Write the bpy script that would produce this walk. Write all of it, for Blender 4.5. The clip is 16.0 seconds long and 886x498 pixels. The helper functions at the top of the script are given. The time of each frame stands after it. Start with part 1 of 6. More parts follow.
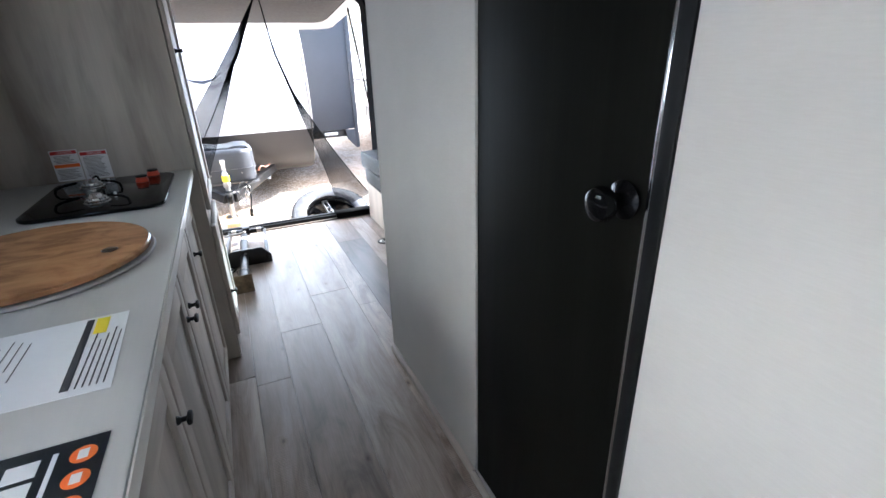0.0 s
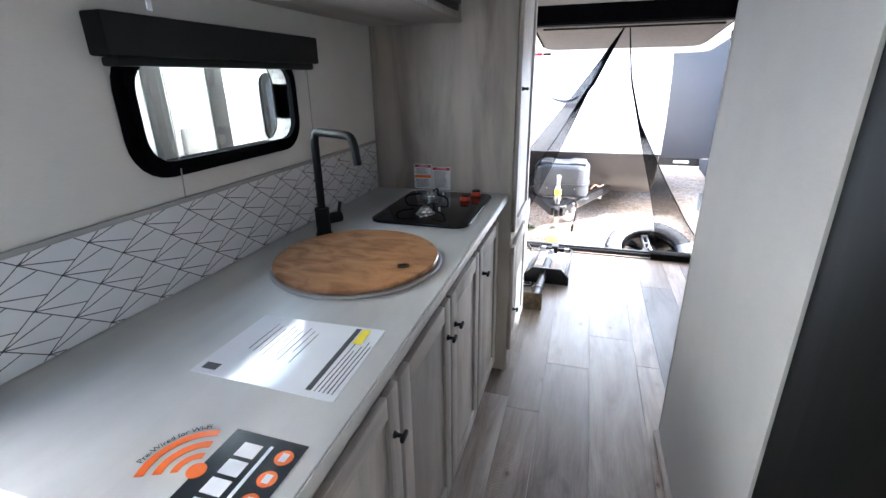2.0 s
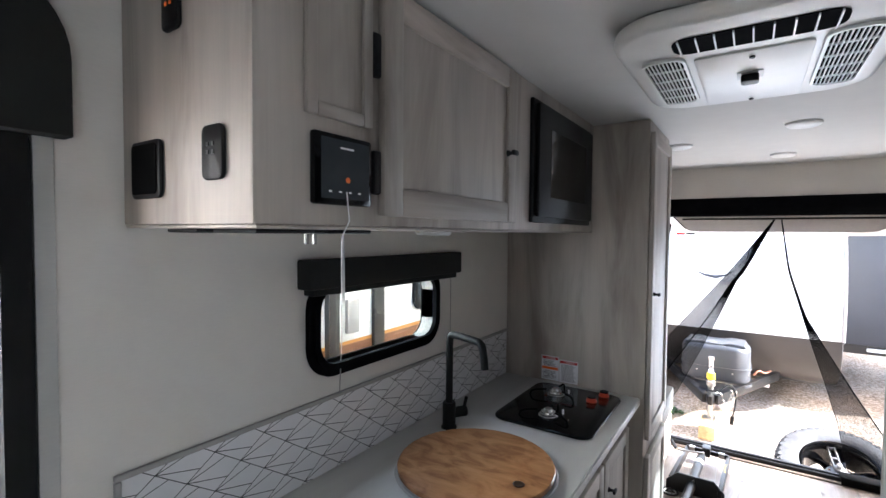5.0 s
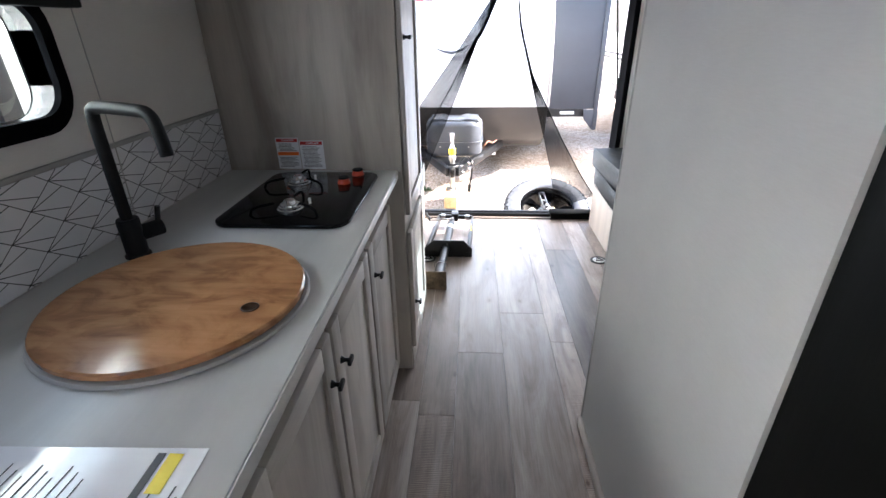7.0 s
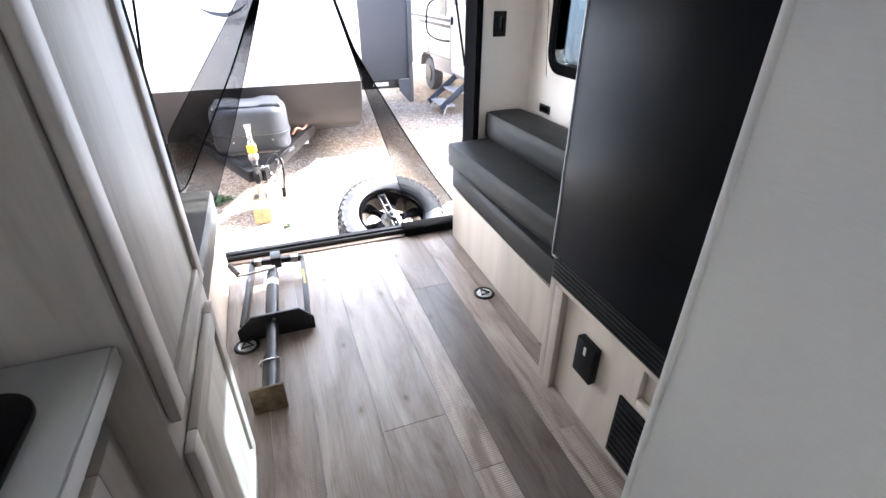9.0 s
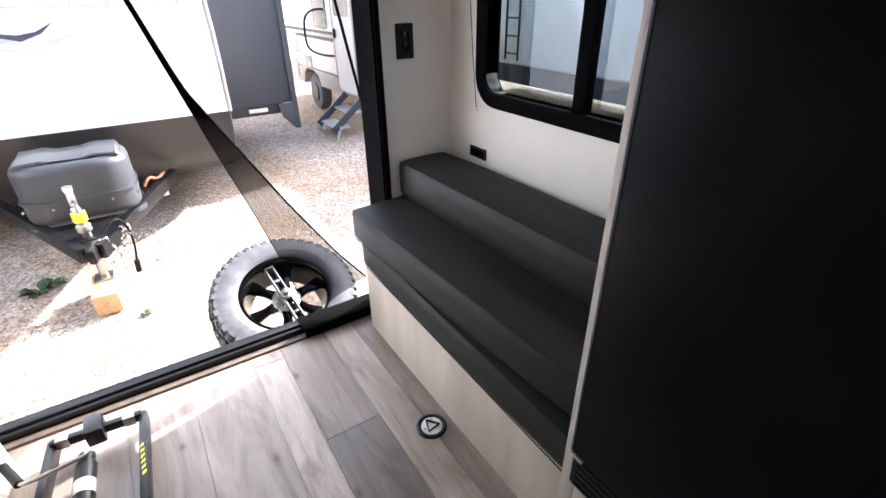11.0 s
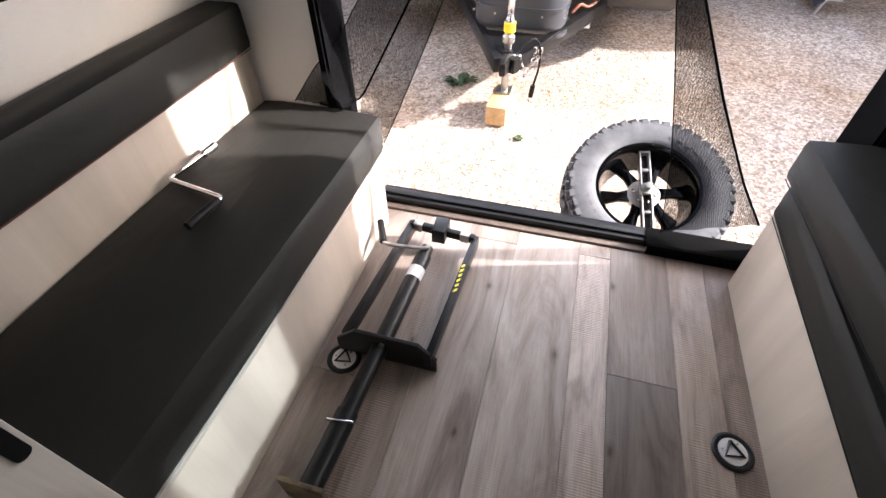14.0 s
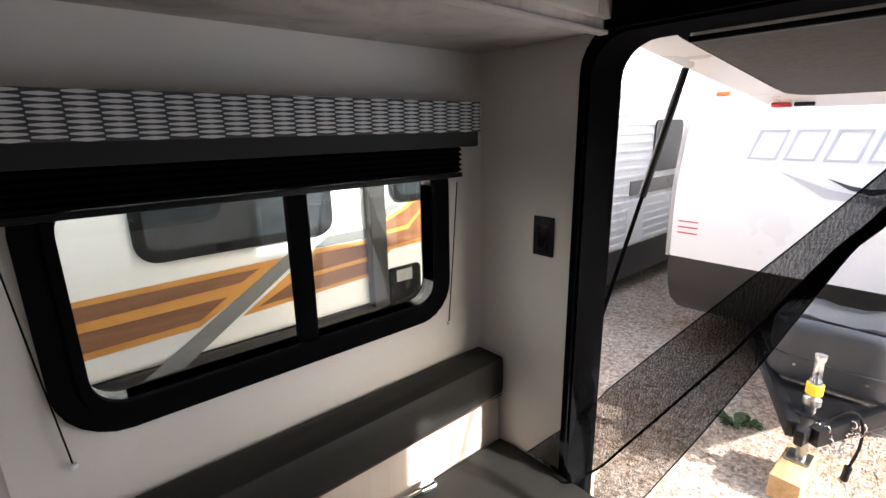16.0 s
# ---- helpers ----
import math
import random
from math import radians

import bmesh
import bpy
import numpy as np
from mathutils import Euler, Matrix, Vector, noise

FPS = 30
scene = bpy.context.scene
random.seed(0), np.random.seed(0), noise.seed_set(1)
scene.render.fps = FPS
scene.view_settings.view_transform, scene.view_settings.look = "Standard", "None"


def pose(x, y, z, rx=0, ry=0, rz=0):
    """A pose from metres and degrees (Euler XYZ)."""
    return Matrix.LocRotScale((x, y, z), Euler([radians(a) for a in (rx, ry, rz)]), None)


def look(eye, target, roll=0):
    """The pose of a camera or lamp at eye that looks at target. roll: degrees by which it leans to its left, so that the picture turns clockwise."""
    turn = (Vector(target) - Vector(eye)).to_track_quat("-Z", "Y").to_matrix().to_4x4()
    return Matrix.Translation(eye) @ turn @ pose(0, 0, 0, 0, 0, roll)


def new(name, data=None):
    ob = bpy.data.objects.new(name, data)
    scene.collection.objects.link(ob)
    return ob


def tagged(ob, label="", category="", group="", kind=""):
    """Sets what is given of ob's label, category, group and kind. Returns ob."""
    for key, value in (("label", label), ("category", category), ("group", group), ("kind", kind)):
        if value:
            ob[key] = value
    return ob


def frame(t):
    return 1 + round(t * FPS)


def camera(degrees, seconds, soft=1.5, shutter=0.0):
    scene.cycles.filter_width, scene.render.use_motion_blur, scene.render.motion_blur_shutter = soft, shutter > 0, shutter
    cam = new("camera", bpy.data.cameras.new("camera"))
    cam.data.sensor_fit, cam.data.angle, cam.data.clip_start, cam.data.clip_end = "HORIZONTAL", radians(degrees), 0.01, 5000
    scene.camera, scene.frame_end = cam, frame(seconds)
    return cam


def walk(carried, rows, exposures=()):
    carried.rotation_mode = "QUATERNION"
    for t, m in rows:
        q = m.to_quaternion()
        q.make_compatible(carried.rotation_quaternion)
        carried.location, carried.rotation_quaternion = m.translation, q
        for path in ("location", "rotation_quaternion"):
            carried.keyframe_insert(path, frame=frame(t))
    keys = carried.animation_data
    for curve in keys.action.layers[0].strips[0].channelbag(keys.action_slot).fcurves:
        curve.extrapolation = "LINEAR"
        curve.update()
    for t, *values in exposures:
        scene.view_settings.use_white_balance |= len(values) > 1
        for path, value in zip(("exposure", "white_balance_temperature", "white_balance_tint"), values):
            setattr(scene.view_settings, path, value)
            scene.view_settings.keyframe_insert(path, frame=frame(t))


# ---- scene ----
cam = camera(87.7, 16.0)
PATH = [
    (0, (-0.016, 0.022, 1.296), (0.736, 1.704, 0.517), -1.8),
    (0.5, (-0.019, 0.006, 1.336), (0.404, 1.824, 0.619), -1.6),
    (1, (0.003, 0.035, 1.349), (0.208, 1.879, 0.603), -1.3),
    (1.5, (0.041, 0.118, 1.372), (0.017, 1.98, 0.641), -1.2),
    (2, (0.126, 0.133, 1.384), (-0.423, 1.925, 0.685), -0.8),
    (2.5, (0.184, 0.107, 1.423), (-0.734, 1.783, 0.831), -0.2),
    (3, (0.193, 0.079, 1.494), (-0.857, 1.757, 1.208), -0.0),
    (3.2, (0.192, 0.066, 1.522), (-0.879, 1.747, 1.363), -0.0),
    (5.3, (0.196, 0.062, 1.582), (-0.917, 1.722, 1.512), 0.5),
    (5.5, (0.197, 0.072, 1.537), (-0.859, 1.753, 1.288), 0.4),
    (6, (0.155, 0.154, 1.433), (-0.611, 1.888, 0.795), 0.2),
    (6.5, (0.099, 0.336, 1.391), (-0.192, 2.14, 0.578), -0.4),
    (7, (0.089, 0.495, 1.367), (-0.03, 2.291, 0.495), -0.9),
    (7.5, (0.127, 0.76, 1.35), (0.048, 2.542, 0.447), -0.5),
    (8, (0.148, 0.995, 1.341), (0.171, 2.779, 0.437), -0.5),
    (8.5, (0.105, 1.249, 1.318), (0.401, 2.976, 0.354), -0.1),
    (9, (0.073, 1.499, 1.322), (0.674, 3.124, 0.324), 0.2),
    (9.5, (0.132, 1.671, 1.326), (0.946, 3.242, 0.394), 0.0),
    (10, (0.249, 1.904, 1.316), (1.112, 3.503, 0.481), -0.1),
    (10.2, (0.265, 1.967, 1.31), (1.173, 3.552, 0.495), 0.1),
    (12.3, (0.494, 2.555, 1.267), (1.308, 3.758, -0.107), -0.5),
    (12.5, (0.489, 2.562, 1.257), (1.18, 3.807, -0.148), -0.5),
    (13, (0.463, 2.57, 1.232), (0.808, 3.862, -0.255), -0.6),
    (13.5, (0.39, 2.544, 1.22), (0.385, 3.862, -0.284), -0.6),
    (14, (0.316, 2.523, 1.235), (-0.071, 3.873, -0.189), -0.7),
    (14.5, (0.268, 2.502, 1.266), (-0.388, 3.884, -0.023), -0.9),
    (15, (0.235, 2.534, 1.308), (-0.72, 3.925, 0.235), -1.1),
    (15.5, (0.237, 2.643, 1.4), (-0.974, 3.992, 0.556), -1.0),
    (16, (0.247, 2.738, 1.511), (-1.216, 4.004, 1.005), -1.0),
]
EXPOSURES = [(0.0, 2.9, 5500, 9), (2.0, 3.3, 5520, 10), (3.0, 3.24, 5650, 12), (5.5, 2.94, 5720, 11), (6.5, 3.02, 5680, 11), (8.0, 3.0, 5680, 12), (9.0, 3.0, 5660, 12), (10.0, 2.6, 5660, 12), (12.5, 2.09, 6080, 17), (14.5, 1.79, 6060, 17), (15.2, 1.75, 6060, 16), (16.0, 1.58, 6080, 13)]
walk(cam, [(t, look(eye, target, roll)) for t, eye, target, roll in PATH], EXPOSURES)

# ---- light: a low, hazy sun from behind and to the right of the open tail, and the sky ----
SUN_AZ, SUN_EL = math.atan2(0.30, 1.0), radians(28.5)
to_sun = Vector((math.cos(SUN_AZ) * math.cos(SUN_EL), math.sin(SUN_AZ) * math.cos(SUN_EL), math.sin(SUN_EL)))
world = bpy.data.worlds.new("sky")
scene.world = world
world.use_nodes = True
wt = world.node_tree
sky = wt.nodes.new("ShaderNodeTexSky")
sky.sky_type, sky.sun_disc = "NISHITA", False
sky.air_density, sky.dust_density = 1.0, 6.0
sky.sun_elevation, sky.sun_rotation = SUN_EL, math.pi / 2 - SUN_AZ
wt.nodes["Background"].inputs["Strength"].default_value = 0.18
wt.links.new(sky.outputs["Color"], wt.nodes["Background"].inputs["Color"])
sun = new("sun", bpy.data.lights.new("sun", "SUN"))
sun.data.energy, sun.data.angle, sun.data.color = 4.8, radians(1.0), (1.0, 0.94, 0.86)
sun.matrix_world = look(to_sun * 30, (0, 0, 0))


def sky_lamp(name, centre, target, w, h, watts):
    lamp = new(name, bpy.data.lights.new(name, "AREA"))
    lamp.data.shape, lamp.data.size, lamp.data.size_y = "RECTANGLE", w, h
    lamp.data.energy, lamp.data.color = watts, (0.93, 0.97, 1.0)
    lamp.matrix_world = look(centre, target)
    return lamp


# daylight that comes in by the open side entrance, the open tail and the windows in view
sky_lamp("entrance_daylight", (-0.84, -0.05, 1.0), (1.0, -0.05, 0.95), 0.55, 1.6, 0.40)
# added fill from an unseen front opening; lifts the left kitchen wall
sky_lamp("front_fill_light", (1.46, -0.72, 1.25), (-0.8, 0.75, 1.25), 0.7, 0.42, 0.95)
sky_lamp("tail_daylight", (0.36, 4.0, 0.80), (0.36, 0.0, 0.40), 1.3, 1.3, 4.0)
sky_lamp("kitchen_window_daylight", (-0.86, 1.185, 1.32), (0.5, 1.185, 0.95), 0.5, 0.2, 0.35)
sky_lamp("window_daylight", (1.47, 3.2, 1.2), (-0.8, 3.2, 0.7), 0.8, 0.3, 0.14)


# ---- materials ----
def node_mat(name, rough=0.5, metal=0.0, spec=0.5):
    m = bpy.data.materials.new(name)
    m.use_nodes = True
    b = m.node_tree.nodes["Principled BSDF"]
    b.inputs["Roughness"].default_value = rough
    b.inputs["Metallic"].default_value = metal
    b.inputs["Specular IOR Level"].default_value = spec
    return m, m.node_tree, b


def add(t, kind, **inputs):
    n = t.nodes.new(kind)
    for k, v in inputs.items():
        n.inputs[k.replace("_", " ")].default_value = v
    return n


def coords(t, scale=(1, 1, 1), rot=(0, 0, 0), space="Object", offset_random=False):
    c = t.nodes.new("ShaderNodeTexCoord")
    mp = t.nodes.new("ShaderNodeMapping")
    mp.inputs["Scale"].default_value = scale
    mp.inputs["Rotation"].default_value = rot
    if offset_random:
        info = t.nodes.new("ShaderNodeObjectInfo")
        mul = t.nodes.new("ShaderNodeVectorMath")
        mul.operation = "MULTIPLY"
        mul.inputs[1].default_value = (37.0, 53.0, 71.0)
        comb = t.nodes.new("ShaderNodeCombineXYZ")
        for s in "XYZ":
            t.links.new(info.outputs["Random"], comb.inputs[s])
        t.links.new(comb.outputs[0], mul.inputs[0])
        t.links.new(mul.outputs[0], mp.inputs["Location"])
    t.links.new(c.outputs[space], mp.inputs["Vector"])
    return mp.outputs["Vector"]


def noise_of(t, vec, scale, detail=4.0, rough=0.6, distort=0.0):
    n = add(t, "ShaderNodeTexNoise", Scale=scale, Detail=detail, Roughness=rough, Distortion=distort)
    t.links.new(vec, n.inputs["Vector"])
    return n.outputs["Fac"]


def ramp(t, fac, stops):
    r = t.nodes.new("ShaderNodeValToRGB")
    els = r.color_ramp.elements
    while len(els) < len(stops):
        els.new(0.5)
    for e, (p, c) in zip(els, stops):
        e.position, e.color = p, (*c, 1)
    t.links.new(fac, r.inputs["Fac"])
    return r.outputs["Color"]


def mix(t, fac, a, b, mode="MIX"):
    n = t.nodes.new("ShaderNodeMix")
    n.data_type, n.blend_type = "RGBA", mode
    for sock, v in ((n.inputs["Factor"], fac), (n.inputs[6], a), (n.inputs[7], b)):
        if hasattr(v, "links"):
            t.links.new(v, sock)
        else:
            sock.default_value = v if isinstance(v, float) else (*v, 1)
    return n.outputs[2]


def bump(t, b, height, strength, dist=0.002):
    n = add(t, "ShaderNodeBump", Strength=strength, Distance=dist)
    t.links.new(height, n.inputs["Height"])
    t.links.new(n.outputs["Normal"], b.inputs["Normal"])


def plain(name, col, rough=0.5, metal=0.0, var=0.12, scale=9.0, bumpy=0.15, fine=220.0, spec=0.5):
    """Painted, moulded or coated surface: blotches, fine grain and an uneven gloss."""
    m, t, b = node_mat(name, rough, metal, spec)
    v = coords(t)
    big, small = noise_of(t, v, scale, 3), noise_of(t, v, fine, 2)
    lo, hi = [c * (1 - var) for c in col], [min(1, c * (1 + var)) for c in col]
    t.links.new(ramp(t, big, [(0.3, lo), (0.7, hi)]), b.inputs["Base Color"])
    r = add(t, "ShaderNodeMapRange", To_Min=max(0.02, rough - 0.08), To_Max=min(1, rough + 0.1))
    t.links.new(big, r.inputs["Value"])
    t.links.new(r.outputs[0], b.inputs["Roughness"])
    bump(t, b, small, bumpy, 0.0008)
    return m


def grained(name, dark, mid, light, along="Z", rough=0.5, stretch=26.0, per_object=False, knots=False, spec=0.5, pore=0.35, detail=7.0, relief=0.25):
    """Wood or wood print: streaks along one axis, broad tone bands, fine pores and knots."""
    m, t, b = node_mat(name, rough, spec=spec)
    k = {"X": (1, stretch, stretch), "Y": (stretch, 1, stretch), "Z": (stretch, stretch, 1)}[along]
    v = coords(t, k, offset_random=per_object)
    streak = noise_of(t, v, 1.1, detail, 0.6, 0.9)
    band = noise_of(t, coords(t, tuple(1 if s == 1 else 5 for s in k), offset_random=per_object), 0.9, 3, 0.5, 0.3)
    pores = noise_of(t, coords(t, tuple(4 if s == 1 else 160 for s in k), offset_random=per_object), 1.0, 3)
    col = ramp(t, streak, [(0.25, dark), (0.5, mid), (0.75, light)])
    tone = ramp(t, band, [(0.3, (0.72, 0.71, 0.70)), (0.7, (1.12, 1.11, 1.1))])
    col = mix(t, 1.0, col, tone, "MULTIPLY")
    col = mix(t, pore, col, ramp(t, pores, [(0.35, (0.55, 0.55, 0.55)), (0.6, (1, 1, 1))]), "MULTIPLY")
    if per_object:
        info = t.nodes.new("ShaderNodeObjectInfo")
        col = mix(t, 1.0, col, ramp(t, info.outputs["Random"], [(0.0, (0.55, 0.53, 0.53)), (0.35, (0.85, 0.83, 0.81)), (0.7, (1.05, 1.03, 1.0)), (1.0, (1.3, 1.25, 1.2))]), "MULTIPLY")
    if knots:
        vo = add(t, "ShaderNodeTexVoronoi", Scale=1.0)
        kv = coords(t, tuple(2.6 if s == 1 else 4.2 for s in k), offset_random=per_object)
        t.links.new(kv, vo.inputs["Vector"])
        col = mix(t, 1.0, col, ramp(t, vo.outputs["Distance"], [(0.0, (0.16, 0.12, 0.1)), (0.035, (0.3, 0.25, 0.22)), (0.05, (0.75, 0.7, 0.66)), (0.075, (0.6, 0.55, 0.52)), (0.14, (1, 1, 1))]), "MULTIPLY")
        saw = add(t, "ShaderNodeTexWave", Scale=1.0, Distortion=3.0, Detail=2.0)
        t.links.new(coords(t, tuple(26.0 if s == 1 else 2.0 for s in k), offset_random=per_object), saw.inputs["Vector"])
        gate = ramp(t, noise_of(t, coords(t, (2.5, 2.5, 2.5), offset_random=per_object), 1.0, 2), [(0.52, (0, 0, 0)), (0.62, (0.5, 0.5, 0.5))])
        col = mix(t, gate, col, mix(t, 1.0, col, ramp(t, saw.outputs["Fac"], [(0.2, (0.7, 0.68, 0.66)), (0.8, (1.15, 1.13, 1.1))]), "MULTIPLY"))
    t.links.new(col, b.inputs["Base Color"])
    r = add(t, "ShaderNodeMapRange", To_Min=rough - 0.1, To_Max=rough + 0.14)
    t.links.new(streak, r.inputs["Value"])
    t.links.new(r.outputs[0], b.inputs["Roughness"])
    bump(t, b, pores, relief, 0.0012)
    return m


def plank_mat(name, tone, saw_amount):
    """Printed oak plank: broad soft clouds, flowing grain, fine pores, a few small knots and patches of saw marks."""
    m, t, b = node_mat(name, 0.34, spec=0.5)
    k = tone
    cloud = noise_of(t, coords(t, (5.5, 1.2, 5.5), offset_random=True), 1.5, 5, 0.6, 1.3)
    flow = noise_of(t, coords(t, (13, 0.75, 13), offset_random=True), 1.0, 6, 0.58, 2.2)
    streak = noise_of(t, coords(t, (52, 1.3, 52), offset_random=True), 1.0, 6, 0.65, 0.4)
    fine = noise_of(t, coords(t, (300, 9, 300), offset_random=True), 1.0, 3)
    col = ramp(t, cloud, [(0.32, (0.172 * k, 0.138 * k, 0.116 * k)), (0.48, (0.290 * k, 0.248 * k, 0.220 * k)), (0.66, (0.375 * k, 0.334 * k, 0.305 * k))])
    col = mix(t, 0.55, col, ramp(t, flow, [(0.32, (0.70, 0.68, 0.66)), (0.48, (0.98, 0.97, 0.96)), (0.66, (1.12, 1.11, 1.1))]), "MULTIPLY")
    col = mix(t, 0.38, col, ramp(t, streak, [(0.30, (0.62, 0.60, 0.58)), (0.46, (0.96, 0.95, 0.94)), (0.70, (1.12, 1.12, 1.11))]), "MULTIPLY")
    col = mix(t, 0.32, col, ramp(t, fine, [(0.34, (0.5, 0.5, 0.5)), (0.56, (1, 1, 1))]), "MULTIPLY")
    info = t.nodes.new("ShaderNodeObjectInfo")
    col = mix(t, 1.0, col, ramp(t, info.outputs["Random"], [(0.0, (0.66, 0.61, 0.57)), (0.35, (0.88, 0.84, 0.81)), (0.7, (1.10, 1.08, 1.06)), (1.0, (1.34, 1.31, 1.28))]), "MULTIPLY")
    vo = add(t, "ShaderNodeTexVoronoi", Scale=1.0)
    vo.voronoi_dimensions = "2D"
    t.links.new(coords(t, (6.5, 3.4, 1.0), offset_random=True), vo.inputs["Vector"])
    wob = noise_of(t, coords(t, (60, 34, 60), offset_random=True), 1.0, 3)
    d = add(t, "ShaderNodeMath")
    d.operation = "MULTIPLY_ADD"
    t.links.new(wob, d.inputs[0])
    d.inputs[1].default_value = 0.07
    t.links.new(vo.outputs["Distance"], d.inputs[2])
    knot = ramp(t, d.outputs[0], [(0.055, (0.22, 0.17, 0.14)), (0.075, (0.55, 0.48, 0.43)), (0.10, (0.80, 0.76, 0.72)), (0.16, (1, 1, 1))])
    some = ramp(t, vo.outputs["Color"], [(0.56, (0, 0, 0)), (0.60, (0.85, 0.85, 0.85))])
    col = mix(t, some, col, mix(t, 1.0, col, knot, "MULTIPLY"))
    saw = add(t, "ShaderNodeTexWave", Scale=1.0, Distortion=4.0, Detail=3.0)
    saw.bands_direction = "Y"
    t.links.new(coords(t, (4.0, 46.0, 1.0), (0, 0, 0.05), offset_random=True), saw.inputs["Vector"])
    gate = ramp(t, noise_of(t, coords(t, (16, 3.5, 1), offset_random=True), 1.0, 4), [(0.40, (0, 0, 0)), (0.56, (saw_amount, saw_amount, saw_amount))])
    lines = ramp(t, saw.outputs["Fac"], [(0.2, (0.62, 0.58, 0.55)), (0.55, (1.0, 1.0, 1.0)), (0.9, (1.38, 1.36, 1.33))])
    col = mix(t, gate, col, mix(t, 1.0, col, lines, "MULTIPLY"))
    t.links.new(col, b.inputs["Base Color"])
    r = add(t, "ShaderNodeMapRange", To_Min=0.26, To_Max=0.50)
    t.links.new(streak, r.inputs["Value"])
    t.links.new(r.outputs[0], b.inputs["Roughness"])
    bump(t, b, streak, 0.16, 0.001)
    return m


def bamboo_mat():
    """Glued bamboo staves, each of its own tone, under a clear glossy film."""
    m, t, b = node_mat("bamboo", 0.3)
    br = add(t, "ShaderNodeTexBrick", Scale=1.0, Mortar_Size=0.0004, Brick_Width=0.16, Row_Height=0.019)
    br.inputs["Color1"].default_value = (0.20, 0.092, 0.036, 1)
    br.inputs["Color2"].default_value = (0.50, 0.29, 0.135, 1)
    br.inputs["Mortar"].default_value = (0.20, 0.10, 0.045, 1)
    t.links.new(coords(t, (1, 1, 1)), br.inputs["Vector"])
    streak = noise_of(t, coords(t, (5, 90, 5)), 1.0, 5)
    blot = noise_of(t, coords(t, (1, 1.9, 1)), 9.0, 6, 0.6, 0.9)
    c = mix(t, 0.86, br.outputs["Color"], (0.39, 0.195, 0.088))
    c = mix(t, 0.3, c, ramp(t, streak, [(0.3, (0.7, 0.66, 0.6)), (0.6, (1.12, 1.1, 1.08))]), "MULTIPLY")
    c = mix(t, 0.7, c, ramp(t, blot, [(0.36, (0.50, 0.46, 0.42)), (0.50, (0.92, 0.90, 0.88)), (0.62, (1.10, 1.10, 1.10))]), "MULTIPLY")
    t.links.new(c, b.inputs["Base Color"])
    r = add(t, "ShaderNodeMapRange", To_Min=0.05, To_Max=0.30)
    t.links.new(noise_of(t, coords(t), 14.0, 5, 0.7, 1.5), r.inputs["Value"])
    t.links.new(r.outputs[0], b.inputs["Roughness"])
    bump(t, b, noise_of(t, coords(t, (60, 18, 1)), 1.0, 3), 0.25, 0.0008)
    return m


def vinyl_mat():
    """Soft leathery upholstery: pebbled grain, slack ripples and rubbed, slightly shinier areas."""
    m, t, b = node_mat("charcoal_upholstery", 0.5, spec=0.14)
    v = coords(t)
    rip = noise_of(t, coords(t, (7, 3, 7)), 1.0, 3, 0.5, 0.8)
    worn = noise_of(t, v, 3.2, 4)
    grain = noise_of(t, v, 380.0, 2)
    t.links.new(ramp(t, worn, [(0.3, (0.0185, 0.0180, 0.0158)), (0.7, (0.026, 0.0250, 0.0220))]), b.inputs["Base Color"])
    rr = add(t, "ShaderNodeMapRange", To_Min=0.38, To_Max=0.62)
    t.links.new(worn, rr.inputs["Value"])
    t.links.new(rr.outputs[0], b.inputs["Roughness"])
    n1 = add(t, "ShaderNodeBump", Strength=0.5, Distance=0.012)
    t.links.new(rip, n1.inputs["Height"])
    n2 = add(t, "ShaderNodeBump", Strength=0.4, Distance=0.0008)
    t.links.new(grain, n2.inputs["Height"])
    t.links.new(n1.outputs["Normal"], n2.inputs["Normal"])
    t.links.new(n2.outputs["Normal"], b.inputs["Normal"])
    return m


def woven(name, col, rough=0.8, scale=420.0, depth=0.15):
    """Wall covering with a fine linen weave."""
    m, t, b = node_mat(name, rough, spec=0.3)
    g = noise_of(t, coords(t, (40, 40, scale)), 1.0, 3)
    big = noise_of(t, coords(t), 2.2, 3)
    c = ramp(t, big, [(0.3, [x * 0.93 for x in col]), (0.7, [x * 1.04 for x in col])])
    c = mix(t, depth, c, ramp(t, g, [(0.3, (0.78, 0.77, 0.75)), (0.7, (1.08, 1.08, 1.08))]), "MULTIPLY")
    t.links.new(c, b.inputs["Base Color"])
    bump(t, b, g, 0.06, 0.0008)
    return m


